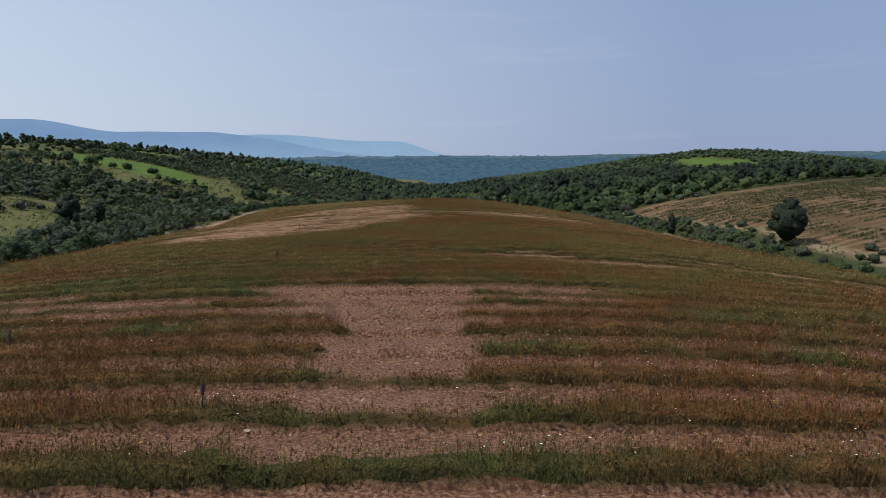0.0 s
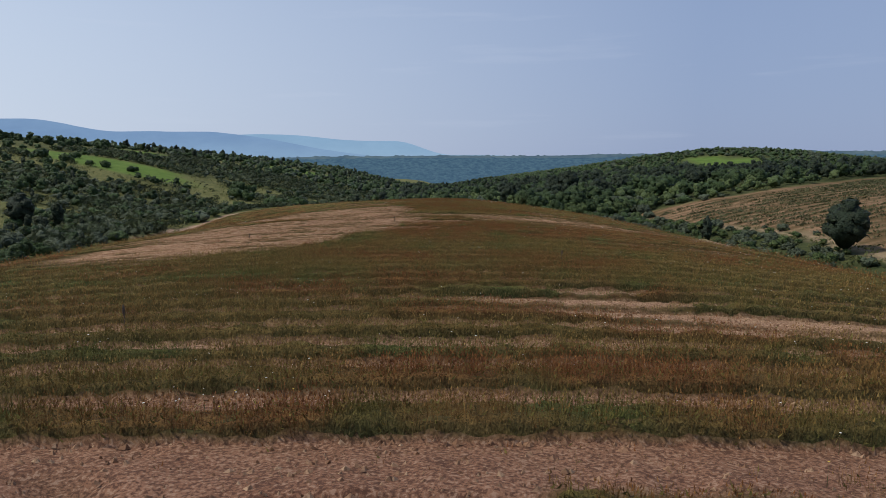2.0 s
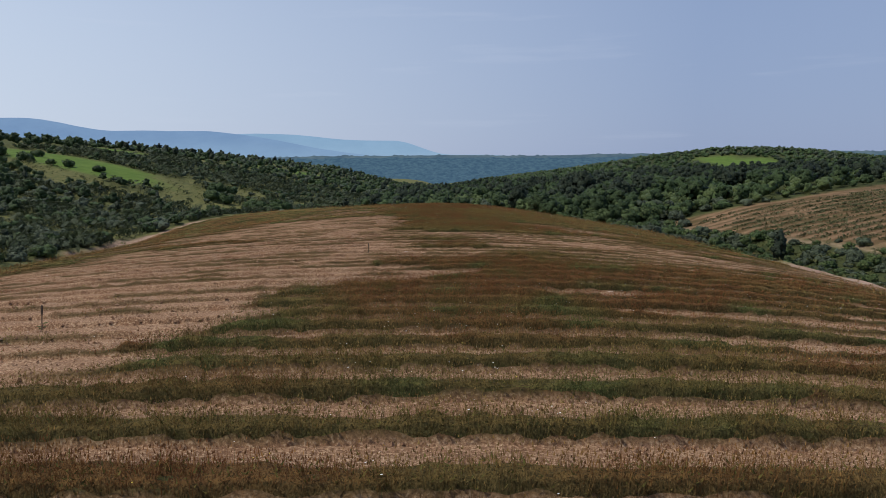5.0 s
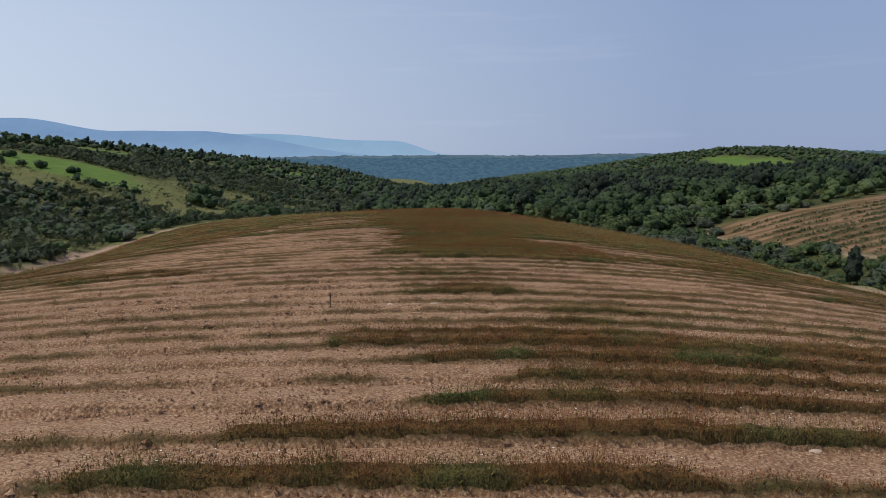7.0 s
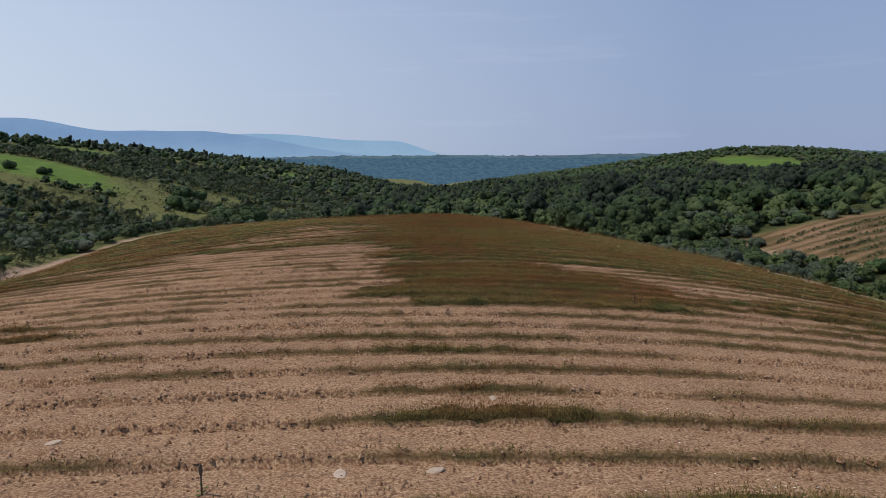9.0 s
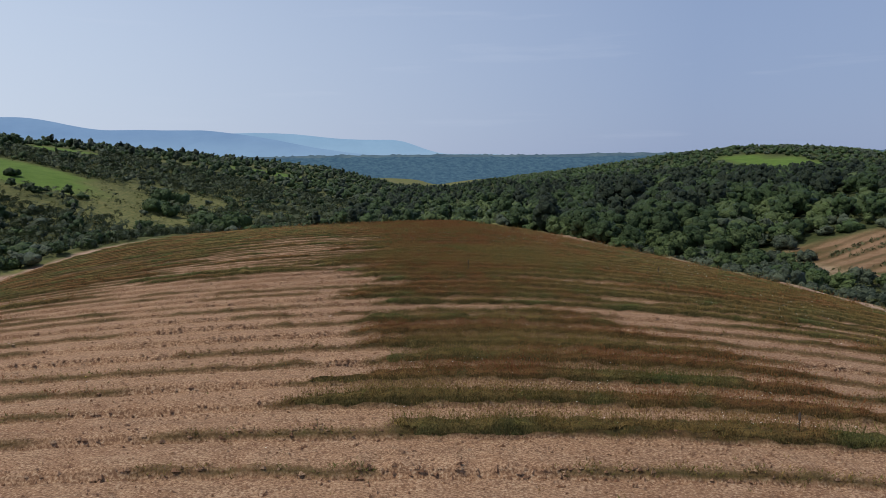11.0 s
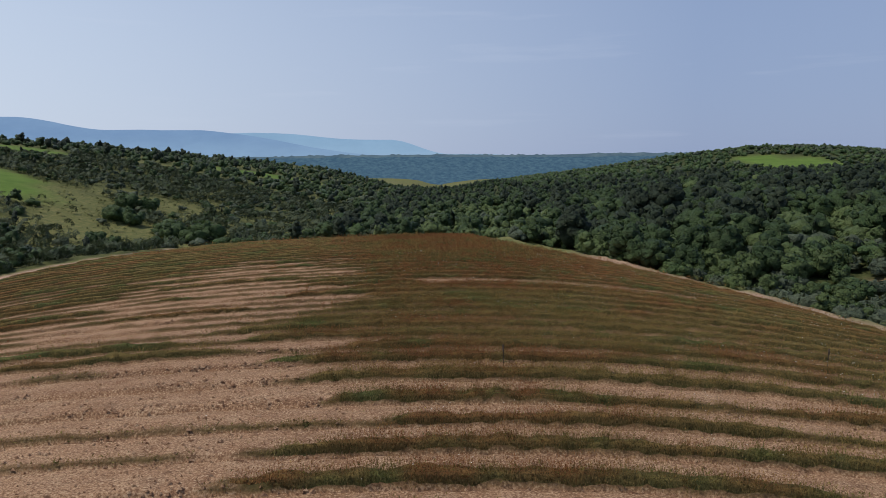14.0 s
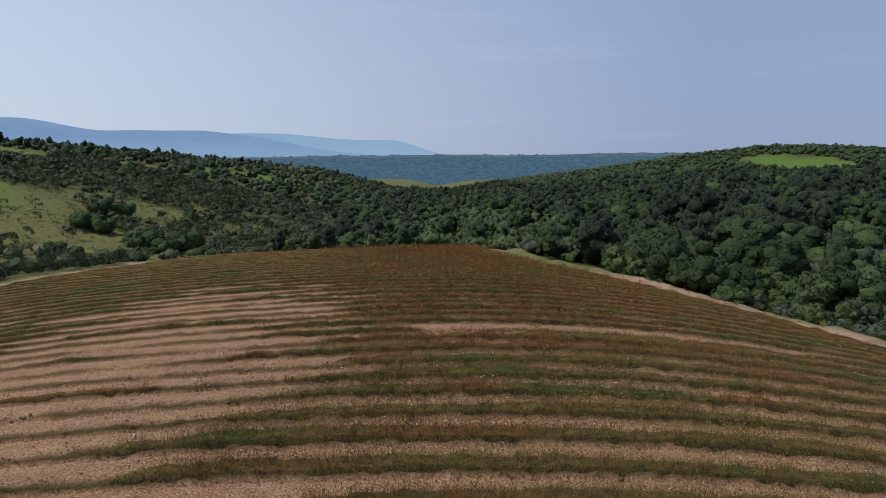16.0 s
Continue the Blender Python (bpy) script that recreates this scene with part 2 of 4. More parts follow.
def clod_material():
    m = Mat("dry_earth_lumps", 0.95, 0.1)
    c = m.ramp(m.pos.outputs["Random Per Island"], (0.0, (0.235, 0.128, 0.072)), (0.6, (0.330, 0.200, 0.118)), (1.0, (0.42, 0.285, 0.175)))
    m.colour(m.mix(m.ramp(m.noise(22, 3, 0.6), (0.40, 0.6), (0.52, 0.0)), c, (0.16, 0.085, 0.05)))
    return m.m


CLOD = clod_material()
STONE = plain("pale_stone", (0.36, 0.26, 0.19), (0.50, 0.39, 0.30), 7)
PETAL = plain("white_petals", (0.62, 0.62, 0.55), (0.80, 0.80, 0.74), 9)
YELLOW = plain("yellow_flowers", (0.50, 0.40, 0.05), (0.62, 0.50, 0.08), 9)
STEM = plain("weed_stem", (0.07, 0.10, 0.03), (0.12, 0.13, 0.05), 9)
# third and fourth colours: painted haze, glowing from the hills themselves
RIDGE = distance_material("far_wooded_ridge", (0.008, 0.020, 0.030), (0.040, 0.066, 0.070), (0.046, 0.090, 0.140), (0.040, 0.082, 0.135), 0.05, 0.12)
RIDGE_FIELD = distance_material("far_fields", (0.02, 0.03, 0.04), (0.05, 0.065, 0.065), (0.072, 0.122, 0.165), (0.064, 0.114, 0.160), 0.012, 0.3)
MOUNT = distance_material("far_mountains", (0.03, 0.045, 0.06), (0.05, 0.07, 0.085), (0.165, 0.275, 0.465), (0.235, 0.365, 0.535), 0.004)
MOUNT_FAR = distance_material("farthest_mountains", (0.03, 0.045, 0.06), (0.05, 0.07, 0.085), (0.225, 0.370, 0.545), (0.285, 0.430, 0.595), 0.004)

# ---- the lie of the land ----
def smooth(e0, e1, v):
    t = np.clip((v - e0) / (e1 - e0), 0, 1)
    return t * t * (3 - 2 * t)


def softmax2(a, b, w):
    d = (a - b) / w
    return np.maximum(a, b) + w * np.log1p(np.exp(-np.abs(d)))


def bump(x, y, cx, cy, rx, ry):
    return np.exp(-((x - cx) / rx) ** 2 - ((y - cy) / ry) ** 2)


def field_z(x, y):
    """The back of the field: a long dome that falls off to both sides and away from the eye."""
    y = np.minimum(y, 260)
    top = 9.25 - 0.0385 * y - 0.0005 * np.maximum(y - 130, 0) ** 2 - 0.0045 * np.maximum(y - 180, 0) ** 2
    s = smooth(125, 165, y)
    left = x * x * ((1 - s) / 362 + s / 870)
    right = x * x / 250 * (1 + 0.55 * smooth(115, 165, y))
    return top - np.where(x < 0, left, right)


def outer_z(x, y):
    """The country round the field: two slopes with a valley between them that falls away from the eye."""
    floor = -1.6 - 0.022 * np.maximum(y - 150, 0) + 0.012 * np.maximum(150 - y, 0)
    axis = 18 * smooth(150, 420, y) - 12
    lx = np.maximum(axis - 34 + 22 * smooth(150, 330, y) - x, 0)
    left = 26 * (1 - np.exp(-(lx / 105) ** 1.45)) * (1 - 0.30 * smooth(260, 560, y)) + 0.016 * np.maximum(y - 150, 0) * smooth(20, 90, lx)
    rx = np.maximum(x - (42 - 34 * smooth(90, 190, y)), 0)
    right = 10 * (1 - np.exp(-rx / 50)) + 0.004 * np.maximum(y - 150, 0) * smooth(0, 130, rx) + 0.01 * rx
    dips = 1.7 * bump(x, y, -90, 226, 30, 30) - 1.2 * bump(x, y, 38, 148, 9, 12)
    return floor + left + right + dips + 14 * bump(x, y, 205, 500, 95, 75)


def ground_z(x, y):
    near = softmax2(field_z(x, y), outer_z(x, np.minimum(y, 560)), 0.35)
    return near - 0.06 * np.clip(y - 560, 0, 1500)


# ---- mesh helpers ----
def raw_mesh(name, verts, tris=None, quads=None, mats=(), which=None, flat=True):
    """A mesh from numpy arrays of corners, triangles and quads."""
    me = bpy.data.meshes.new(name)
    verts = np.asarray(verts, dtype=np.float32)
    tris = np.zeros((0, 3), np.int32) if tris is None else np.asarray(tris, np.int32)
    quads = np.zeros((0, 4), np.int32) if quads is None else np.asarray(quads, np.int32)
    loops = np.concatenate([tris.ravel(), quads.ravel()])
    starts = np.concatenate([np.arange(len(tris)) * 3, 3 * len(tris) + np.arange(len(quads)) * 4])
    me.vertices.add(len(verts))
    me.vertices.foreach_set("co", verts.ravel())
    me.loops.add(len(loops))
    me.loops.foreach_set("vertex_index", loops.astype(np.int32))
    me.polygons.add(len(starts))
    me.polygons.foreach_set("loop_start", starts.astype(np.int32))
    for mt in mats:
        me.materials.append(mt)
    if which is not None:
        me.polygons.foreach_set("material_index", np.asarray(which, np.int32))
    me.update(calc_edges=True)
    me.polygons.foreach_set("use_smooth", np.full(len(starts), not flat))
    return me


def part(name, bm, material, parent, label=""):
    me = bpy.data.meshes.new(name)
    bm.to_mesh(me)
    bm.free()
    me.materials.append(material)
    ob = new(name, me)
    ob.parent = parent
    return tagged(ob, label)


def value_noise(x, y, seed):
    """Smooth noise in the plane, 0 to 1, one cell a metre."""
    xi, yi = np.floor(x), np.floor(y)
    fx, fy = x - xi, y - yi
    fx, fy = fx * fx * (3 - 2 * fx), fy * fy * (3 - 2 * fy)

    def h(a, b):
        v = np.sin(a * 127.1 + b * 311.7 + seed * 74.7) * 43758.5453
        return v - np.floor(v)

    return (h(xi, yi) * (1 - fx) + h(xi + 1, yi) * fx) * (1 - fy) + (h(xi, yi + 1) * (1 - fx) + h(xi + 1, yi + 1) * fx) * fy


def rough_noise(x, y, seed):
    return 0.55 * value_noise(x, y, seed) + 0.3 * value_noise(x * 2.1, y * 2.1, seed + 3) + 0.15 * value_noise(x * 4.3, y * 4.3, seed + 7)


def oval(x, y, cx, cy, a, b, turn, soft=0.25):
    """1 inside a turned oval, 0 outside, with an uneven soft rim."""
    c, s = math.cos(radians(turn)), math.sin(radians(turn))
    u, v = (x - cx) * c + (y - cy) * s, -(x - cx) * s + (y - cy) * c
    d = np.sqrt((u / a) ** 2 + (v / b) ** 2) + 0.35 * (rough_noise(x / 9, y / 9, 5) - 0.5)
    return smooth(1 + soft, 1 - soft, d)


# ---- the plan ----
ROW = 1.8
ROW_Y = (-11.1, 24.9, 35.2, 47.8, 58.2, 65.7, 71.1, 80.3, 91.3, 99.2, 106.4, 110.7, 127.3, 202.9)
ROW_N = (-20, 0, 6, 13, 19, 24, 27, 32, 38, 42, 46, 48, 57, 99)


def field_left(y):
    return -46.5 + 12 * smooth(140, 178, y) + 5 * smooth(100, 60, y)


def field_right(y):
    return 30.5 - 6 * smooth(105, 140, y) - 18 * smooth(132, 176, y)


def in_field(x, y):
    return smooth(-0.6, 0.6, x - field_left(y)) * smooth(-0.6, 0.6, field_right(y) - x) * smooth(188, 184, y)


def row_phase(x, y):
    """Counts the rows across the field; the strips are not all equally wide, and bend a little down both flanks."""
    s = smooth(60, 110, y)
    bend = np.where(x < 0, x * x / 320, x * x / 120) * s
    v = y + bend + 0.35 * (value_noise(x / 9, y / 9, 2) - 0.5) + 0.04 * (value_noise(x / 1.1, y / 2, 3) - 0.5)
    return np.interp(v, ROW_Y, ROW_N)


BARE_Y = (36, 48, 51, 56, 57, 58.4, 62, 64, 66, 70, 80, 83.5, 85, 97, 100.4, 102.2, 103.5, 110, 112, 115.5, 118, 121, 130, 142, 188)
BARE_X = (-13, -7, -5.5, -5, -4, -0.5, -0.7, -3, -5.5, -3, -4, -1, -3, -2.5, -4, -6.5, -3.2, -6.5, -3.8, -8, -7, -4.2, -5, -6.5, -8)


def row_line(x, p):
    """How far along the field row number p runs at x: the inverse of row_phase within the field, straight lines outside it."""
    y0 = np.interp(p, ROW_N, ROW_Y)
    x = np.clip(x, -48, 31)
    fade = smooth(202, 186, y0)
    y = y0
    for _ in range(6):
        bend = np.where(x < 0, x * x / 320, x * x / 120) * smooth(60, 110, y)
        y = y0 - fade * (bend + 0.35 * (value_noise(x / 9, y / 9, 2) - 0.5) + 0.04 * (value_noise(x / 1.1, y / 2, 3) - 0.5))
    return y


def row_steps(first, last, shares):
    return (np.arange(first, last)[:, None] + np.array(shares)[None]).ravel()


def bare_left(y):
    """Where the bare flank of the field ends, from west to east."""
    edge = np.interp(y, BARE_Y, BARE_X)
    return edge + 5.0 * (rough_noise(np.floor(row_phase(0 * y, y)) * 3.7, 0 * y, 14) - 0.5)


def weed_cover(x, y):
    """How thickly weeds stand at a place of the field, about 0 to 1.2, without the rows."""
    n = rough_noise(x / 8, y / 3.5, 11) - 0.5
    g = 0.78 + 0 * x
    # the worn lane at the start, and the bare ground that it leads to
    wander = x + 2.0 * (rough_noise(x / 1.6, y / 1.1, 17) - 0.5)
    g -= (0.80 - 0.45 * smooth(13, 9, y)) * smooth(-3.0, -2.2, wander) * smooth(0.9, 0.1, wander) * smooth(20.9, 20.1, y)
    far_end = smooth(15.0, 17.5, y) * smooth(20.9, 20.4, y + 0.15 * x)
    g -= (0.15 + 0.50 * smooth(-6, -3, x)) * far_end * smooth(1.5, -0.8, x) + 0.25 * far_end * smooth(-1.0, 2.0, x)
    g += 0.40 * smooth(20.4, 20.9, y + 0.15 * x) * smooth(25.0, 23.5, y) + 0.13 * smooth(31, 34, y) * smooth(48, 44, y) - 0.08 * smooth(24, 25, y) * smooth(32, 30, y)
    g += 0.18 * smooth(24, 25.5, y) * smooth(33, 31, y) * smooth(2, -4, x)
    g += 0.30 * bump(x, y, -5.5, 9, 2.6, 2.6) + 0.22 * bump(x, y, 3.2, 9, 2.2, 2)
    g -= 0.34 * smooth(25.5, 27, y) * smooth(35, 31, y) * smooth(-1, 5, x)
    # the bare western flank
    inside = smooth(1.6, -1.6, x - bare_left(y)) * smooth(37, 48, y)
    deep = 0.80 - 0.34 * smooth(110, 114, y) - 0.30 * smooth(134, 150, y)
    g -= deep * inside * (0.5 + 0.5 * smooth(-25, -17, x + 5 * n)) * smooth(-41, -34, x)
    g += 0.55 * inside * oval(x, y, -15, 112.5, 6, 2.2, 0) + 0.5 * inside * oval(x, y, -17, 81, 5, 1.4, 0)
    # thin growth on the middle of the back, thick again behind it
    g -= 0.56 * smooth(63.3, 64.5, y) * smooth(84.4, 83.6, y) * (1 - inside)
    g += 0.22 * bump(x, y, 1, 74, 5, 4) - 0.30 * smooth(1.5, 5.5, x) * smooth(47, 49, y) * smooth(60, 57, y)
    g += 0.24 * smooth(83.6, 84.6, y) * smooth(97, 92, y) * (1 - inside) * smooth(12, 6, x)
    g -= 0.32 * smooth(3, 7, x) * smooth(89, 91, y) * smooth(99, 97, y)
    g -= 0.30 * smooth(83.5, 84.5, y) * smooth(95, 90, y) * smooth(6, 11, x)
    g -= (0.32 * smooth(95, 97, y) * smooth(102, 100.5, y) + 0.12 * smooth(101, 102, y) * smooth(108, 106, y)) * (1 - inside)
    g += 0.20 * smooth(107, 109, y) * smooth(129, 126, y) * (1 - inside)
    g -= 0.55 * smooth(128.9, 129.3, y + x * x / 120) * smooth(130.6, 130.0, y + x * x / 120) * smooth(-4, -1, x)
    g += 0.15 * smooth(140, 155, y)
    g += 0.5 * (value_noise(np.floor(row_phase(x, y)) * 7.73, x / 7, 19) - 0.5) * inside * smooth(92, 100, y) * smooth(138, 132, y)
    return np.clip(g + 0.42 * n, 0, 1.25)


def row_place(x, y):
    """Where in its row a place lies: 0 at the near foot of the bank, 1 at the next row's foot."""
    p = row_phase(x, y)
    return p - np.floor(p), np.floor(p)


def row_depth(x, y):
    """How far back from its bank a row's weeds reach, as a share of the spacing."""
    g = weed_cover(x, y)
    k = row_place(x, y)[1]
    along = 0.86 * value_noise(x / 4.2, k * 7.3, 21) + 0.14 * value_noise(x / 0.9, k * 3.1, 23)
    thin = 0.08 * smooth(0.44, 0.70, value_noise(x / 2.6, k * 9.1, 24) + 0.2 * g) * (0.7 + 0.3 * value_noise(x / 0.5, k * 4.1, 25)) * smooth(40, 48, y)
    return np.maximum(np.clip(0.46 * (g + 0.62 * (along - 0.5)) - 0.06, 0, 0.28 + 0.36 * smooth(0.86, 1.1, g)), thin)


def weeds_at(x, y):
    f = row_place(x, y)[0]
    deep = row_depth(x, y)
    w = smooth(0.0, 0.02, f) * smooth(deep + 0.09, deep - 0.08, f) * smooth(0.0, 0.06, deep)
    return np.maximum(w, 0.05 * smooth(0.27, 0.29, deep) * value_noise(x / 1.5, y / 1.0, 26)) * in_field(x, y) * smooth(1.2, 3.2, field_right(y) - x + (y < 60) * 9) * smooth(1.0, 2.5, x - field_left(y))


def row_height(x, y):
    """The low bank of each row: a ragged step towards the start of the field, falling gently behind, with a furrow cut in at its foot."""
    f, k = row_place(x, y)
    lumpy = 0.6 + 0.8 * value_noise(x / 0.30, k * 5.3, 29)
    sharp = smooth(24, 30, y)
    return 0.13 * lumpy * (smooth(0.0, 0.06, f) - smooth(0.10, 1.0, f)) - 0.06 * sharp * (smooth(0.92, 0.96, f) + smooth(0.03, 0.0, f) * (f < 0.5)) * (0.4 + 1.2 * value_noise(x / 2.2, k * 3.7, 30))


def ruts(x, y):
    """Two wheel ruts that fork on the bare ground."""
    d = y - 16.9
    a = np.abs(x - (-2.7 - 0.06 * d - 0.089 * d * np.abs(d)))
    b = np.abs(x - (-1.0 - 0.458 * d - 0.146 * d * np.abs(d)))
    on = smooth(14.5, 16, y) * smooth(21.2, 20.2, y)
    return on * np.maximum(smooth(0.26, 0.12, a), 0.9 * smooth(0.34, 0.18, b))


def right_field(x, y):
    """The striped field across the valley."""
    edge = 39 + 13 * smooth(141, 105, y)
    return smooth(-1.5, 1.5, x - edge) * smooth(-1.5, 1.5, 150 + 27 * smooth(48, 115, x) - y) * (y > 20)


def left_road(x, y):
    d = np.abs(x - (field_left(y) - 1.2) + 0.5 * np.sin(y / 9))
    return smooth(1.5, 0.8, d + 0.8 * (value_noise(x, y / 2, 4) - 0.5)) * smooth(80, 90, y) * smooth(186, 182, y)


def right_track(x, y):
    d = np.abs(x - (field_right(y) - 0.2) + 0.4 * np.sin(y / 7))
    side = smooth(2.5, 1.3, d + 1.3 * (value_noise(x, y / 2, 6) - 0.5)) * smooth(60, 70, y) * smooth(161, 156, y)
    u = np.abs(x - (38 + 13 * smooth(141, 105, y)))
    lane = 0.5 * smooth(1.5, 0.7, u + 1.2 * (value_noise(x, y / 3, 8) - 0.5)) * smooth(60, 75, y) * smooth(152, 147, y)
    return np.maximum(side, lane)


def green_fields(x, y):
    a = oval(x, y, -107, 229, 33, 13, -24, 0.10)
    b = oval(x, y, -70, 362, 30, 8, 60, 0.15)
    c = oval(x, y, 173, 428, 21, 30, 6, 0.05)
    d = oval(x, y, -126, 296, 17, 9, -30, 0.12)
    return np.maximum.reduce([a, b, c, d])


def open_meadow(x, y):
    """Grass without trees on the slopes round the field."""
    a = oval(x, y, -104, 205, 22, 10, -15)
    b = oval(x, y, -66, 213, 26, 9, -47)
    c = oval(x, y, -60, 237, 7, 12, 20)
    d = oval(x, y, -72, 108, 9, 20, 25)
    e = oval(x, y, -86, 136, 14, 5, 10)
    return np.maximum.reduce([a, b, c, d, e])


def clumps(x, y):
    """Where scrub closes into thickets on the western slope; 1 everywhere else."""
    n = rough_noise(x / 15, y / 13, 61) + 0.05 * smooth(-80, -115, x) + 0.12 * smooth(232, 262, y) + 0.12 * smooth(185, 165, y)
    return np.where(x < -25, 0.14 + 0.86 * smooth(0.44, 0.52, n), 1.0)


def wooded(x, y):
    """Chance of trees or scrub."""
    w = 0.85 + 0 * x
    w = w * (1 - in_field(x, y)) * (1 - right_field(x, y))
    w = w * (1 - 0.96 * open_meadow(x, y)) * (1 - smooth(0.02, 0.3, green_fields(x, y)))
    w = w * (1 - smooth(0.1, 0.6, np.maximum(left_road(x, y), right_track(x, y))))
    rim = np.minimum(np.abs(x - field_left(y)), np.abs(x - field_right(y)))
    return w * smooth(1.9, 3.2, np.where((y < 188), rim, 9))


# ---- ground ----
def graded(lo, fine_lo, fine_hi, hi, step, growth):
    mid = list(np.arange(fine_lo, fine_hi + step / 2, step))
    up, s = [], step
    v = mid[-1]
    while v < hi:
        s *= growth
        v += s
        up.append(min(v, hi))
    down, s = [], step
    v = mid[0]
    while v > lo:
        s *= growth
        v -= s
        down.append(max(v, lo))
    return np.array(down[::-1] + mid + up)


def build_ground():
    gx = np.concatenate([graded(-3600, -48, -20, -19.9, 1.0, 1.11)[:-1], np.arange(-19.5, -14, 0.5), np.arange(-14, -7, 0.25), np.arange(-7, 7, 0.16),
                         np.arange(7, 14, 0.25), np.arange(14, 19.8, 0.5), graded(20, 20, 46, 3600, 1.0, 1.11)])
    steps = row_steps(-11, 99, (0.0, 0.03, 0.07, 0.12, 0.28, 0.46, 0.64, 0.80, 0.90, 0.95))
    back, front = graded(-400, 5.0, 5.1, 5.15, 0.3, 1.3)[:-2], graded(203.5, 203.5, 204, 4900, 0.8, 1.06)
    x, p = np.meshgrid(gx, steps)
    ahead = [np.meshgrid(gx, g) for g in (back, front)]
    y = np.concatenate([ahead[0][1], row_line(x.ravel(), p.ravel()).reshape(x.shape), ahead[1][1]])
    ny = len(y)
    x = np.tile(gx, (ny, 1)).ravel()
    y = y.ravel()
    z = ground_z(x, y)
    f = in_field(x, y)
    weeds = weeds_at(x, y)
    rut = ruts(x, y)
    z = z + f * ((row_height(x, y) + (0.05 * (rough_noise(x / 0.9, y / 0.6, 31) - 0.5) + 0.07 * (value_noise(x / 0.28, y / 0.2, 32) - 0.5)) * smooth(24, 16, np.abs(x))) * (1 - rut) - 0.08 * rut + 0.09 * weeds * smooth(0.05, 0.3, row_depth(x, y))) + (1 - f) * 0.5 * (rough_noise(x / 5, y / 5, 41) - 0.5) * smooth(900, 500, y)
    road = np.maximum(left_road(x, y), right_track(x, y))
    z = z - 0.12 * road
    along = smooth(55, 70, y) * smooth(190, 180, y)
    z = z + along * (0.42 * np.exp(-((x - field_right(y) - 1.8) / 1.0) ** 2) + 0.40 * np.exp(-((x - field_left(y) + 4.2) / 1.1) ** 2)) * (0.6 + 0.8 * value_noise(x / 2, y / 3, 47))
    nx = len(gx)
    i = (np.arange(ny - 1)[:, None] * nx + np.arange(nx - 1)[None]).ravel()
    quads = np.stack([i, i + 1, i + 1 + nx, i + nx], 1)
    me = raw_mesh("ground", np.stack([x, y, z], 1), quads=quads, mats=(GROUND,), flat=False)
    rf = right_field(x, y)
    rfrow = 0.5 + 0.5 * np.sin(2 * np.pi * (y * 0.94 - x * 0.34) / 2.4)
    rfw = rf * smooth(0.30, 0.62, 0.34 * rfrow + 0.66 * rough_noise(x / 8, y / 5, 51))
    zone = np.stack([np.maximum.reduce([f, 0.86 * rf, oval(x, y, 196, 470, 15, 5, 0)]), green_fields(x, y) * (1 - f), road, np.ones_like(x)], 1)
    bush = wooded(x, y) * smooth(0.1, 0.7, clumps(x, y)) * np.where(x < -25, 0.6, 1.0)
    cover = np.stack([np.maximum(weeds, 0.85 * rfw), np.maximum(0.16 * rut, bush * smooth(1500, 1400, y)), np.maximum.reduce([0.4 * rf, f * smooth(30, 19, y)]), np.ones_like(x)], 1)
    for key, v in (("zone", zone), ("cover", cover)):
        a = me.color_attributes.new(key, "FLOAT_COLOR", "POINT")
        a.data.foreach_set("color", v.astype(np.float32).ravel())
    return tagged(new("ground", me), "hilly ground with a reddish ploughed field, meadows and scrub", "ground", kind="structure")


build_ground()


# ---- distance ----
def ridge_line(name, depth, back, mat, crest_fn, label, step=12.0):
    """A long far ridge with a front slope and a back slope."""
    xs = np.arange(-3600, 3600, step)
    top = crest_fn(xs)
    rows = []
    for k, (dy, h) in enumerate(((-back, 0.0), (-back * 0.55, 0.45), (-back * 0.2, 0.85), (0, 1.0), (back * 0.3, 0.9), (back, 0.2))):
        wob = 18 * (value_noise(xs / 160, xs * 0 + k, 70) - 0.5) * (0 < k < 3)
        rows.append(np.stack([xs, np.full_like(xs, depth + dy), -110 + (top + 110) * h + wob], 1))
    v = np.concatenate(rows)
    n = len(xs)
    i = (np.arange(len(rows) - 1)[:, None] * n + np.arange(n - 1)[None]).ravel()
    me = raw_mesh(name, v, quads=np.stack([i, i + 1, i + 1 + n, i + n], 1), mats=(mat,), flat=False)
    return tagged(new(name, me), label, "hills", kind="structure")


def crest_near(x):
    n = rough_noise(x / 60, x * 0, 81) - 0.5
    t = value_noise(x / 11, x * 0, 83)
    return 24 - 10 * smooth(-100, -1000, x) + 8 * smooth(500, 1100, x) + 14 * smooth(1500, 2200, x) + 5 * n + 5 * smooth(0.55, 0.95, t)


def crest_mount(x):
    return 22 + 150 * smooth(-250, -1500, x) + 75 * smooth(-1900, -2500, x) + 8 * (rough_noise(x / 260, x * 0, 91) - 0.5)


def crest_far(x):
    return 36 + 92 * smooth(60, -330, x) + 42 * smooth(-480, -1100, x) + 6 * (rough_noise(x / 200, x * 0, 93) - 0.5) - 14 * smooth(200, 700, x)


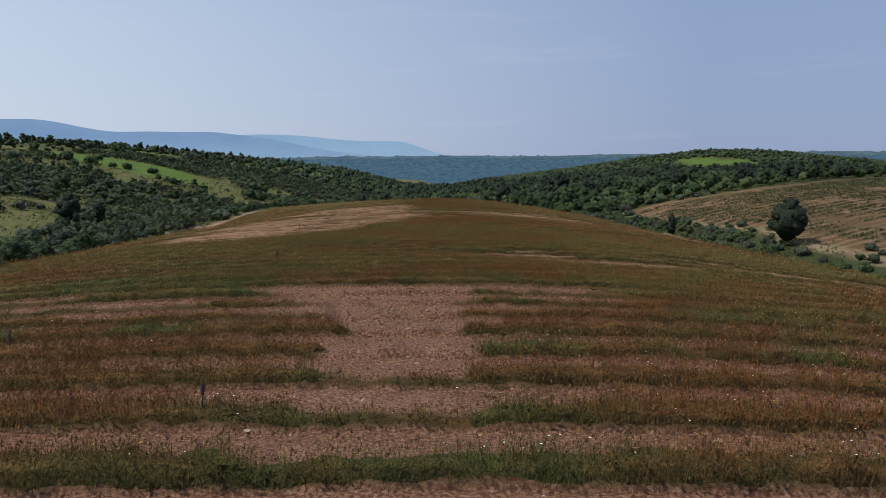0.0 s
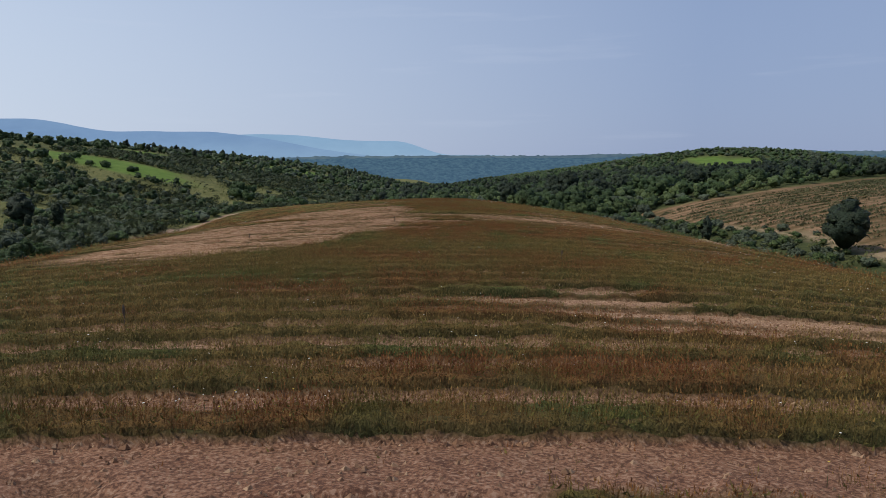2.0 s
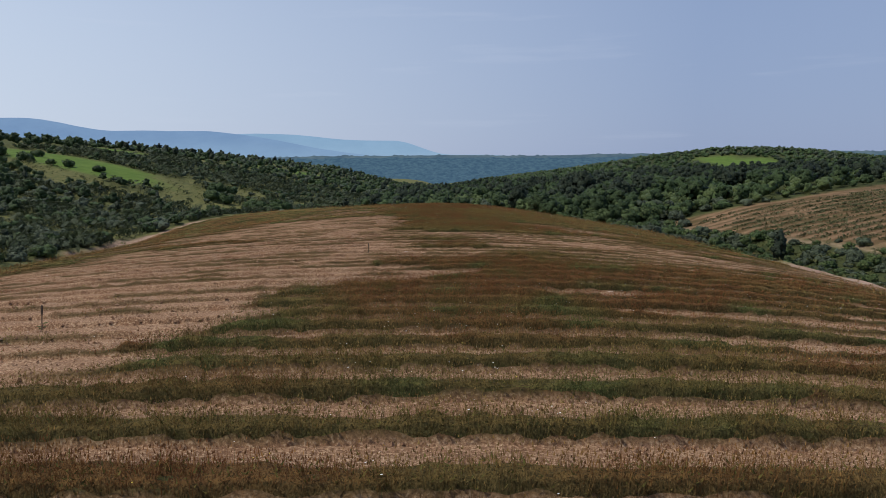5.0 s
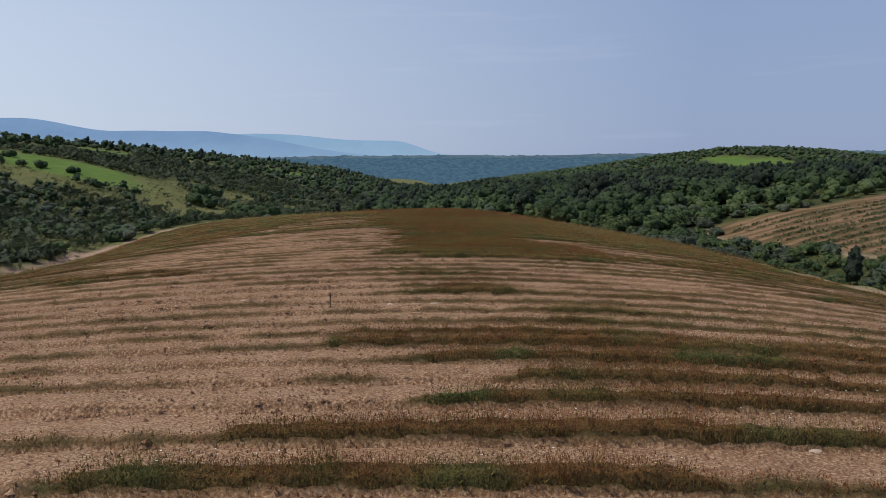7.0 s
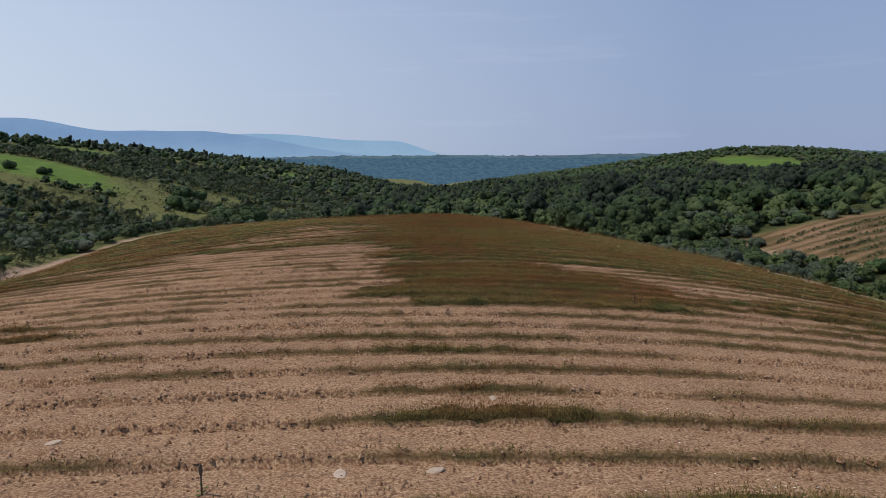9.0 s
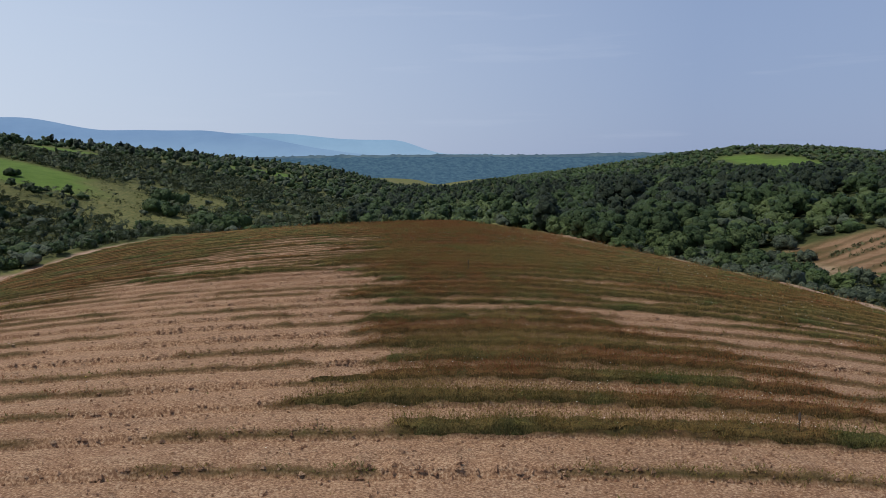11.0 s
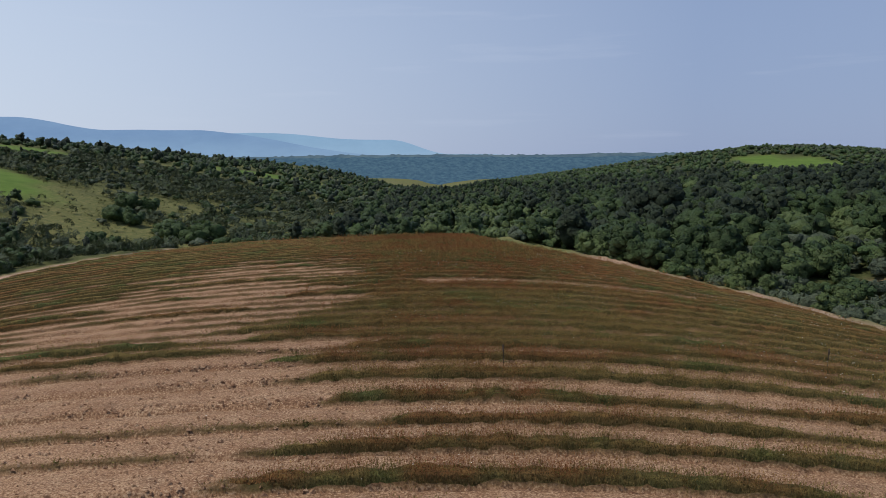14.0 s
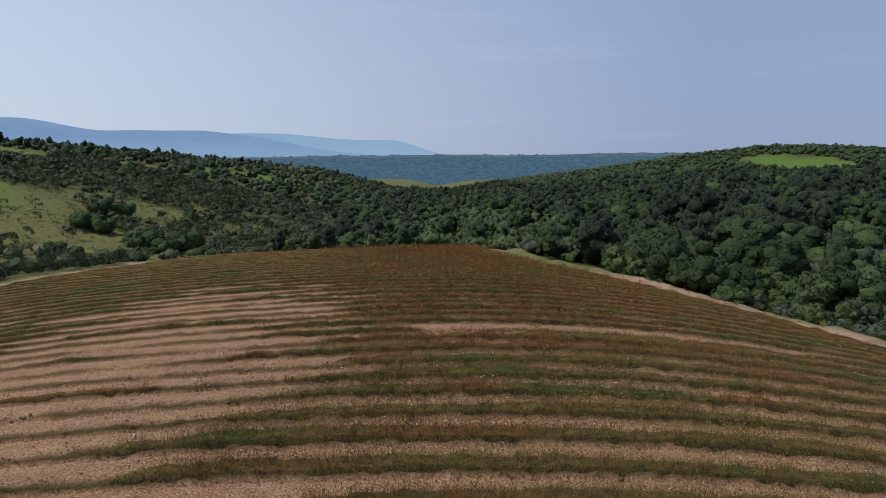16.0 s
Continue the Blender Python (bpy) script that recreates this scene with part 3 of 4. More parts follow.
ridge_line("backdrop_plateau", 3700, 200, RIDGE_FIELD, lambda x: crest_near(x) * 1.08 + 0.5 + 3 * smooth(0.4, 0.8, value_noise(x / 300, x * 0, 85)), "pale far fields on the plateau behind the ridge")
ridge_line("backdrop_ridge", 3300, 380, RIDGE, lambda x: 0.75 * crest_near(x) - 4, "distant wooded ridge tinted dark blue as under haze")
ridge_line("backdrop_mountains", 4100, 300, MOUNT, crest_mount, "mountains tinted pale blue as in summer haze", 24)
ridge_line("backdrop_far_mountains", 4550, 250, MOUNT_FAR, crest_far, "mountain chain tinted palest blue as in haze", 24)


# ---- trees ----
def ball(level):
    """A unit sphere of triangles: 20 at level 0, 80 at level 1."""
    bm = bmesh.new()
    bmesh.ops.create_icosphere(bm, subdivisions=level + 1, radius=1)
    v = np.array([tuple(p.co) for p in bm.verts])
    t = np.array([[p.index for p in f.verts] for f in bm.faces])
    bm.free()
    return v, t


BALLS = (ball(0), ball(1))


def crown_arrays(rng, lobes, leaves, size, leaf, level=0):
    """A crown of rounded lobes round a full middle, with sprays of leaves standing off them: corners, triangles, normals, and 1 where a
    triangle belongs to the dense inside. size: height of the crown's middle, half width, half height."""
    mid, half, tall = size
    verts, tris, outs, kinds = [], [], [], []
    count = 0
    bv, bt = BALLS[level]
    turn = rng.uniform(0, 2 * np.pi)
    for k in range(lobes):
        if k == 0:
            c, lr = np.array([0.0, 0.0, mid]), np.array([half * 0.74, half * 0.74, tall * 0.80])
        else:
            u = 1 - 1.72 * (k - 0.5) / max(1, lobes - 1) + rng.uniform(-0.14, 0.14)
            u = max(-0.85, min(1, u))
            a = turn + k * 2.4 + rng.uniform(-0.35, 0.35)
            r = half * rng.uniform(0.52, 0.74) * math.sqrt(max(0.02, 1 - u * u))
            c = np.array([r * math.cos(a), r * math.sin(a), mid + tall * u * rng.uniform(0.54, 0.72)])
            w = half * rng.uniform(0.30, 0.47)
            lr = np.array([w, w, w * rng.uniform(0.75, 1.0)])
        d = rng.normal(size=(leaves, 3))
        d /= np.linalg.norm(d, axis=1)[:, None]
        d[:, 2] = np.where(d[:, 2] < -0.3, -d[:, 2], d[:, 2])
        p = c + d * lr * rng.uniform(0.88, 1.12, (leaves, 1))
        nrm = d + rng.normal(scale=0.5, size=d.shape)
        nrm /= np.linalg.norm(nrm, axis=1)[:, None]
        t1 = np.cross(nrm, rng.normal(size=d.shape))
        t1 /= np.linalg.norm(t1, axis=1)[:, None]
        t2 = np.cross(nrm, t1)
        s = leaf * rng.uniform(0.5, 1.2, (leaves, 1))
        verts.append(np.stack([p - t1 * s, p - t2 * s * 0.55, p + t1 * s, p + t2 * s * 0.55], 1).reshape(-1, 3))
        out = d * 0.9 + (p - np.array([0, 0, mid * 0.7])) / max(half, tall) * 0.5 + rng.normal(scale=0.25, size=d.shape)
        outs.append(np.repeat(out / np.linalg.norm(out, axis=1)[:, None], 4, axis=0))
        q = np.arange(count, count + 4 * leaves).reshape(-1, 4)
        tris.append(np.concatenate([q[:, (0, 1, 2)], q[:, (0, 2, 3)]]))
        count += 4 * leaves
        verts.append(c + bv * lr * rng.uniform(0.66, 1.18, (len(bv), 1)))
        o = bv * 0.9 + (c - np.array([0, 0, mid * 0.7])) / max(half, tall) * 0.45 + rng.normal(scale=0.34, size=bv.shape)
        outs.append(o / np.linalg.norm(o, axis=1)[:, None])
        tris.append(bt + count)
        count += len(bv)
        kinds.append(np.concatenate([np.zeros(2 * leaves, int), np.ones(len(bt), int)]))
    return np.concatenate(verts), np.concatenate(tris), np.concatenate(outs), np.concatenate(kinds)


def trunk_bmesh(rng, height, radius, limbs):
    bm = bmesh.new()

    def limb(a, b, r0, r1):
        axis = Vector(b) - Vector(a)
        m = Matrix.Translation((Vector(a) + Vector(b)) / 2) @ axis.to_track_quat("Z", "Y").to_matrix().to_4x4()
        bmesh.ops.create_cone(bm, cap_ends=True, segments=7, radius1=r0, radius2=r1, depth=axis.length, matrix=m)

    top = (rng.uniform(-0.1, 0.1) * height, rng.uniform(-0.1, 0.1) * height, height)
    limb((0, 0, -0.25), top, radius, radius * 0.35)
    for k in range(limbs):
        s = rng.uniform(0.3, 0.8)
        a = rng.uniform(0, 2 * math.pi)
        p = tuple(v * s for v in top)
        e = (p[0] + math.cos(a) * height * 0.34, p[1] + math.sin(a) * height * 0.34, p[2] + height * rng.uniform(0.18, 0.38))
        limb(p, e, radius * 0.5, radius * 0.15)
    return bm


KINDS = {
    # name: trunk height, radius, limbs, lobes, leaves a lobe, (crown middle, half width, half height), leaf size, material, detail
    "broadleaf_tree": (3.2, 0.16, 5, 15, 22, (2.6, 2.3, 2.4), 0.24, LEAF_WOODS, 0),
    "dark_tree": (4.0, 0.17, 5, 18, 26, (3.0, 2.2, 3.0), 0.24, LEAF_DARK, 1),
    "young_tree": (2.4, 0.08, 4, 11, 22, (2.1, 0.95, 2.2), 0.19, LEAF_DARK, 1),
    "shrub": (0.8, 0.06, 4, 9, 20, (0.75, 1.5, 0.95), 0.18, LEAF, 0),
    "grey_shrub": (0.8, 0.06, 4, 9, 20, (0.75, 1.5, 0.90), 0.18, LEAF_GREY, 0),
    "leafy_bush": (1.0, 0.06, 4, 9, 22, (1.0, 1.35, 1.15), 0.18, LEAF_LIGHT, 0),
}
LABELS = {
    "broadleaf_tree": ("green broadleaf tree with a lumpy full crown", "tree"),
    "dark_tree": ("tall dark green tree with a dense uneven crown", "tree"),
    "young_tree": ("slender dark young tree among the scrub", "tree"),
    "shrub": ("rounded green shrub on the valley slope", "shrub"),
    "leafy_bush": ("fresh light green bush at the edge of the woods", "bush"),
    "grey_shrub": ("grey-green spreading shrub on the slope", "shrub"),
}
MODELS = {}


def tree_models(kind, count):
    h, r, limbs, lobes, leaves, size, leaf, mat, level = KINDS[kind]
    out = []
    for k in range(count):
        rng = np.random.default_rng(100 + 17 * k + len(kind))
        wide = rng.uniform(0.85, 1.15)
        v, q, o, core = crown_arrays(rng, lobes, leaves, (size[0], size[1] * wide, size[2]), leaf, level)
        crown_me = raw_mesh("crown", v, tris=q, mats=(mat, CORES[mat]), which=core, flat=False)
        crown_me.normals_split_custom_set_from_vertices(o)
        trunk_me = bpy.data.meshes.new("trunk")
        bm = trunk_bmesh(rng, h, r, limbs)
        bm.to_mesh(trunk_me)
        bm.free()
        trunk_me.materials.append(BARK)
        out.append((trunk_me, crown_me))
    return out


for kind in KINDS:
    MODELS[kind] = tree_models(kind, 4)
turn_rng = np.random.default_rng(9)


def plant(kind, x, y, scale, label="", tall=1.0):
    z = float(ground_z(np.array(float(x)), np.array(float(y))))
    base = new(kind)
    base.empty_display_size = 0.2
    base.matrix_basis = pose(x, y, z - 0.1, 0, 0, turn_rng.uniform(0, 360)) @ Matrix.Diagonal((scale, scale, scale * tall, 1))
    trunk_me, crown_me = MODELS[kind][int(turn_rng.integers(4))]
    for nm, me in (("trunk", trunk_me), ("crown", crown_me)):
        ob = new(nm, me)
        ob.parent = base
    lab, cat = LABELS[kind]
    return tagged(base, label or lab, cat, "trees and shrubs of the valley")


# trees that stand out
SOLITARY = (("dark_tree", 49.0, 95.5, 1.16), ("young_tree", 34.9, 103.0, 1.0), ("dark_tree", 15.4, 171, 1.05), ("dark_tree", 32, 187, 1.3),
            ("dark_tree", 28.5, 189, 1.15), ("dark_tree", -67, 121, 0.95), ("young_tree", -63, 124, 1.1))
for kind, tx, ty, ts in SOLITARY:
    plant(kind, tx, ty, ts, "large dark tree that stands above the scrub" if kind == "dark_tree" else "")
for bx, by, bs in ((-59.5, 213, 1.9), (-62, 215, 1.5), (-57, 212, 1.6), (-46.5, 204, 2.0), (-48.5, 207, 1.8), (-41.5, 206, 2.2), (-43, 203, 1.6), (-64, 226, 2.1), (-61, 228, 1.8), (-54, 192, 1.3), (-51, 192, 1.1)):
    plant("shrub", bx, by, bs, "round dark green bush alone on the open meadow")
for bx, by, bs in ((-106, 203, 1.3), (-111, 205, 1.4), (-107, 199, 1.1), (-101, 218, 1.2), (-104.6, 216, 1.1), (-112, 217, 1.6), (-93, 218.5, 1.1), (-122, 222, 1.7), (-126, 219, 1.3), (-117, 231, 1.2)):
    plant("shrub", bx, by, bs, "small round bush on the pale meadow")


def scatter(x0, x1, y0, y1, gap, seed):
    """Jittered places in a box, kept where woods grow."""
    rng = np.random.default_rng(seed)
    gx, gy = np.meshgrid(np.arange(x0, x1, gap), np.arange(y0, y1, gap))
    x = gx.ravel() + rng.uniform(-0.45, 0.45, gx.size) * gap
    y = gy.ravel() + rng.uniform(-0.45, 0.45, gx.size) * gap
    thick = wooded(x, y) * clumps(x, y)
    thick = thick * (np.hypot(x - 14.6, y - 168) > 4.0) * (np.hypot(x - 33.5, y - 100.5) > 3.8)
    keep = rng.uniform(0, 1, x.size) < thick
    return x[keep], y[keep], rng


def woodland():
    """The nearer trees and shrubs, each a thing of its own, and the joined woods behind them."""
    things = []
    for box, gap, seed in (((-130, -44, 68, 300), 2.9, 1), ((4, 130, 60, 300), 3.3, 2), ((-44, 4, 184, 300), 3.4, 3), ((8, 52, 92, 182), 2.3, 13)):
        x, y, rng = scatter(*box, gap, seed)
        for a, b in zip(x, y):
            things.append((a, b, rng.uniform(0, 1), rng.uniform(0.65, 1.3)))
    near, rest = [], []
    for a, b, u, s in things:
        left = a < -25
        rim = float(min(abs(a - field_right(b)), abs(a - field_left(b))))
        if left:
            kind = "shrub" if u < 0.42 else "grey_shrub" if u < 0.80 else "young_tree" if u < 0.88 else "broadleaf_tree"
            s = s * (1.1 if "shrub" in kind else 0.7) * 0.86
        elif b < 152 and a < 60:
            # the low hedge along the valley floor
            kind = "grey_shrub" if u < 0.45 else "leafy_bush" if u < 0.78 else "shrub"
            s = s * (0.52 if b < 122 else 0.80)
        elif rim < 12 or (b < 172 and a > 18):
            kind = "leafy_bush" if u < 0.55 else "shrub" if u < 0.72 else "grey_shrub" if u < 0.80 else "broadleaf_tree"
            s = s * (0.8 if kind == "broadleaf_tree" else 1.15)
        else:
            kind = "broadleaf_tree" if u < 0.52 else "dark_tree" if u < 0.86 else "leafy_bush" if u < 0.93 else "shrub"
            s = s * (1.35 if kind in ("shrub", "leafy_bush") else 0.72)
        if left and b > 205:
            s *= 0.8
        (near if b < 215 else rest).append((kind, a, b, s))
    near.sort(key=lambda r: r[2] + abs(r[1] - 10) * 0.6)
    for kind, a, b, s in near[:600]:
        plant(kind, a, b, s)
    rest += near[600:]
    for box, seed in (((-330, -130, 120, 300), 4), ((130, 330, 60, 300), 5)):
        x, y, rng = scatter(*box, 5.5, seed)
        for a, b in zip(x, y):
            rest.append(("shrub" if rng.uniform() < 0.5 and a < 0 else "broadleaf_tree", a, b, rng.uniform(0.5, 0.95)))
    return rest


def joined_woods(name, places, label, thin):
    """Many trees in one mesh, from thinned crowns."""
    by_mat = {}
    rng = np.random.default_rng(77)
    pool = {}
    for kind, row in KINDS.items():
        h, r, limbs, lobes, leaves, size, leaf, mat, level = row
        pool[kind] = [crown_arrays(np.random.default_rng(300 + k), max(4, int(lobes * (0.55 if thin > 0.2 else 0.30))), max(2, int(leaves * thin)), size, leaf * 1.5) for k in range(5)]
    for kind, a, b, s in places:
        v, q, o, core = pool[kind][int(rng.integers(5))]
        t = rng.uniform(0, 2 * math.pi)
        c, sn = math.cos(t), math.sin(t)
        by_mat.setdefault(KINDS[kind][7], []).append((v @ np.array([[c, sn, 0], [-sn, c, 0], [0, 0, 1]]) * s, q, o @ np.array([[c, sn, 0], [-sn, c, 0], [0, 0, 1]]), core, a, b))
    verts, quads, outs, which, count = [], [], [], [], 0
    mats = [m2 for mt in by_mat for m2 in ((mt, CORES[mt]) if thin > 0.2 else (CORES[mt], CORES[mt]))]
    for k, mt in enumerate(by_mat):
        for v, q, o, core, a, b in by_mat[mt]:
            z = float(ground_z(np.array(float(a)), np.array(float(b))))
            verts.append(v + np.array([a, b, z - 0.1]))
            quads.append(q + count)
            outs.append(o)
            which.append(2 * k + core)
            count += len(v)
    me = raw_mesh(name, np.concatenate(verts), tris=np.concatenate(quads), mats=mats, which=np.concatenate(which), flat=False)
    me.normals_split_custom_set_from_vertices(np.concatenate(outs))
    return tagged(new(name, me), label, "woods", kind="stuff")


rest = woodland()
joined_woods("scrub_woodland", rest, "mixed green scrub and young woods on the slopes", 0.21)


def far_places():
    out = []
    for box, gap, seed in (((-280, -150, 300, 420), 5.4, 6), ((-150, 60, 300, 400), 3.6, 9), ((60, 280, 300, 420), 4.8, 10), ((-150, 40, 400, 480), 4.8, 11), ((-80, 70, 480, 575), 5.0, 12), ((-120, 120, 575, 690), 7.0, 14), ((-280, 40, 480, 575), 9.0, 7), ((40, 380, 420, 575), 4.6, 8)):
        x, y, rng = scatter(*box, gap, seed)
        for a, b in zip(x, y):
            if a > 40 and b > 410:
                out.append(("shrub" if rng.uniform() < 0.7 else "grey_shrub", a, b, rng.uniform(0.9, 1.7)))
                continue
            if a < -20 and rng.uniform() < 0.62:
                out.append(("shrub" if rng.uniform() < 0.6 else "grey_shrub", a, b, rng.uniform(0.7, 1.5)))
                continue
            out.append(("broadleaf_tree" if rng.uniform() < 0.7 else "dark_tree", a, b, rng.uniform(0.5, 1.1) ** 1.5 * 0.85 * (0.85 if a < -20 else 0.62 if (b > 330 and a > 90) else 0.8)))
    return out


joined_woods("far_woods", far_places(), "dense distant deciduous woods on the far slopes", 0.10)


# ---- weeds of the field ----
def weed_tint(x, y):
    """How rusty and how green the weeds are at a place."""
    k = row_place(x, y)[1]
    drift = 0.6 * rough_noise(x / 5, k * 1.9, 36) + 0.4 * rough_noise(x / 14, y / 10, 37)
    rust = smooth(0.40, 0.58, drift + 0.26 * bump(x, y, -5.5, 9, 3.5, 3) + 0.20 * bump(x, y, 3.4, 9, 2.4, 2) + 0.10 * smooth(20, 14, y) - 0.10 * smooth(19, 22, y) * smooth(48, 40, y) - 0.03 * smooth(95, 105, y) * smooth(128, 120, y) + 0.20 * bump(x, y, 3, 57, 14, 7))
    lush = smooth(0.49, 0.72, 0.6 * rough_noise(x / 3, k * 2.7, 38) + 0.4 * rough_noise(x / 1.1, y / 1.1, 39) + 0.10 * bump(x, y, -9, 22, 6, 4) + 0.16 * bump(x, y, -0.5, 9, 3, 3))
    return rust, lush * (1 - 0.8 * bump(x, y, -5.5, 9, 2.8, 2.8)) * (1 - 0.8 * bump(x, y, 3.4, 9, 1.8, 1.6))


def stand_height(x, y, w):
    return 0.38 * (0.5 + 0.5 * w) * (0.30 + 0.70 * smooth(0.05, 0.24, row_depth(x, y))) * (0.6 + 0.8 * rough_noise(x / 1.6, y / 0.9, 35))


def weed_thatch():
    """The dense lower growth of each row: a rough mat that the single stems rise from."""
    rng = np.random.default_rng(15)
    gx = graded(-45, -12, 12, 32, 0.22, 1.03)
    gy = row_steps(-11, 90, (0.0, 0.03, 0.06, 0.10, 0.15, 0.20, 0.26, 0.32, 0.39, 0.47, 0.56, 0.68, 0.82))
    x, p = np.meshgrid(gx, gy)
    x, p = x.ravel(), p.ravel()
    x = x + rng.uniform(-0.08, 0.08, x.size)
    y = row_line(x, p)
    w = weeds_at(x, y)
    w = w * smooth(0.10, 0.17, row_depth(x, y))
    lump = 0.55 + 0.55 * value_noise(x / 0.34, y / 0.25, 27) + 0.16 * rng.uniform(-1, 1, x.size)
    z = ground_z(x, y) + row_height(x, y) - 0.12 * smooth(0.35, 0.0, w) + 0.44 * smooth(0.1, 0.7, w) * stand_height(x, y, w) * lump
    nx, ny = len(gx), len(gy)
    i = (np.arange(ny - 1)[:, None] * nx + np.arange(nx - 1)[None]).ravel()
    quads = np.stack([i, i + 1, i + 1 + nx, i + nx], 1)
    quads = quads[w[quads].max(1) > 0.2]
    used = np.zeros(len(x), bool)
    used[quads] = True
    order = np.cumsum(used) - 1
    rust, lush = weed_tint(x, y)
    f = row_place(x, y)[0]
    edge = np.clip(smooth(0.2, 0.95, w) * smooth(-0.05, 0.03, f) * (0.35 + 0.65 * lump), 0, 1)
    # low along each row's near foot, where the colour darkens as in shade
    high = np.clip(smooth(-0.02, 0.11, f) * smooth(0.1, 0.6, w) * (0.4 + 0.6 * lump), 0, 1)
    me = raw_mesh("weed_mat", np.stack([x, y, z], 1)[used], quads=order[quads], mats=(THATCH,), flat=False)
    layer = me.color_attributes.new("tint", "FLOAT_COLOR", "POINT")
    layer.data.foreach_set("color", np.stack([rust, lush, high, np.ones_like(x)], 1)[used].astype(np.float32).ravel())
    layer = me.color_attributes.new("edge", "FLOAT_COLOR", "POINT")
    layer.data.foreach_set("color", np.repeat(edge[used], 4).astype(np.float32))
    return tagged(new("weed_mat", me), "dense matted lower growth of the weed rows", "weeds", kind="stuff")


weed_thatch()


def weed_blades():
    """Tufts of thin stems with a few low leaves, thickest along the middle of the field."""
    rng = np.random.default_rng(5)
    n = 1850000
    # tufts thin out with the distance from which the field is ever seen
    y = rng.uniform(4.5, 188, n)
    u = rng.uniform(0, 1, n)
    x = np.where(u < 0.5, u * 2 * 6.5, 6.5 / (1 - np.minimum((u - 0.5) * 2, 0.86))) * rng.choice([-1, 1], n)
    keep = rng.uniform(0, 1, n) < np.where(y > 111, (10 / np.maximum(y - 101, 10)) ** 1.1, 1)
    x, y = x[keep], y[keep]
    w = weeds_at(x, y)
    keep = rng.uniform(0, 1, len(x)) < w ** 1.4 * (0.45 + 0.55 * value_noise(x * 1.3, y * 1.9, 33)) * (0.75 + 0.25 * smooth(0.16, 0.02, row_place(x, y)[0])) + 0.0012 * in_field(x, y)
    x, y, w = x[keep], y[keep], w[keep]
    n = len(x)
    away = np.maximum.reduce([10 + 0 * y, 1.53 * np.abs(x), y - 101])
    grow = (away / 10) ** 0.8
    z = ground_z(x, y) + row_height(x, y) + 0.07 * w * smooth(0.05, 0.3, row_depth(x, y))
    tall = stand_height(x, y, w) * rng.uniform(0.7, 1.2, n)
    rust, lush = weed_tint(x, y)
    cols, tris = [], []
    one = np.ones(n)
    spread = 0.07 * np.minimum(grow, 2.2)
    for s in range(6):
        kind = "stem" if s < 3 else "head" if s < 5 else "leaf"
        a, b = rng.uniform(0, 2 * np.pi, n), rng.uniform(0, 2 * np.pi, n)
        r = spread * np.sqrt(rng.uniform(0, 1, n))
        px, py = x + np.cos(b) * r, y + np.sin(b) * r
        wide = {"stem": 0.0034, "head": 0.0095, "leaf": 0.014}[kind] * grow * rng.uniform(0.7, 1.4, n)
        foot = {"stem": 0 * one, "head": rng.uniform(0.45, 1.0, n) * tall, "leaf": rng.uniform(0.05, 0.5, n) * tall}[kind]
        rise = {"stem": tall * rng.uniform(0.55, 1.0, n), "head": rng.uniform(0.012, 0.04, n) * grow, "leaf": rng.uniform(0.0, 0.06, n)}[kind]
        lean = {"stem": tall * rng.uniform(0.05, 0.40, n), "head": 0.014 * grow, "leaf": 0.05 * grow}[kind]
        dx, dy = np.cos(a) * wide, np.sin(a) * wide
        if kind == "head":
            px, py = px + np.cos(b) * 0.3 * foot, py + np.sin(b) * 0.3 * foot
        tris.append(np.stack([np.stack([px - dx, py - dy, z + foot - 0.02], 1), np.stack([px + dx, py + dy, z + foot - 0.02], 1),
                              np.stack([px + np.cos(b) * lean, py + np.sin(b) * lean, z + foot + rise], 1)], 1))
        g = np.maximum(lush, 0.75) if kind == "leaf" else lush if kind == "stem" else lush * 0.6
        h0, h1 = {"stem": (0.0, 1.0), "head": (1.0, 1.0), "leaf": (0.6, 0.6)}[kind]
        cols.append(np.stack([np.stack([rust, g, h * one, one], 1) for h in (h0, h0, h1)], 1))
    p = np.concatenate(tris).reshape(-1, 3)
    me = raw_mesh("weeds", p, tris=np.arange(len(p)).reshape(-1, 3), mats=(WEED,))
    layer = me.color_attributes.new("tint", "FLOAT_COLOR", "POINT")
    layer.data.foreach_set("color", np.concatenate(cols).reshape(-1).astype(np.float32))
    return tagged(new("weeds", me), "rows of dry rust, ochre and olive weeds on the field", "weeds", kind="stuff")


weed_blades()


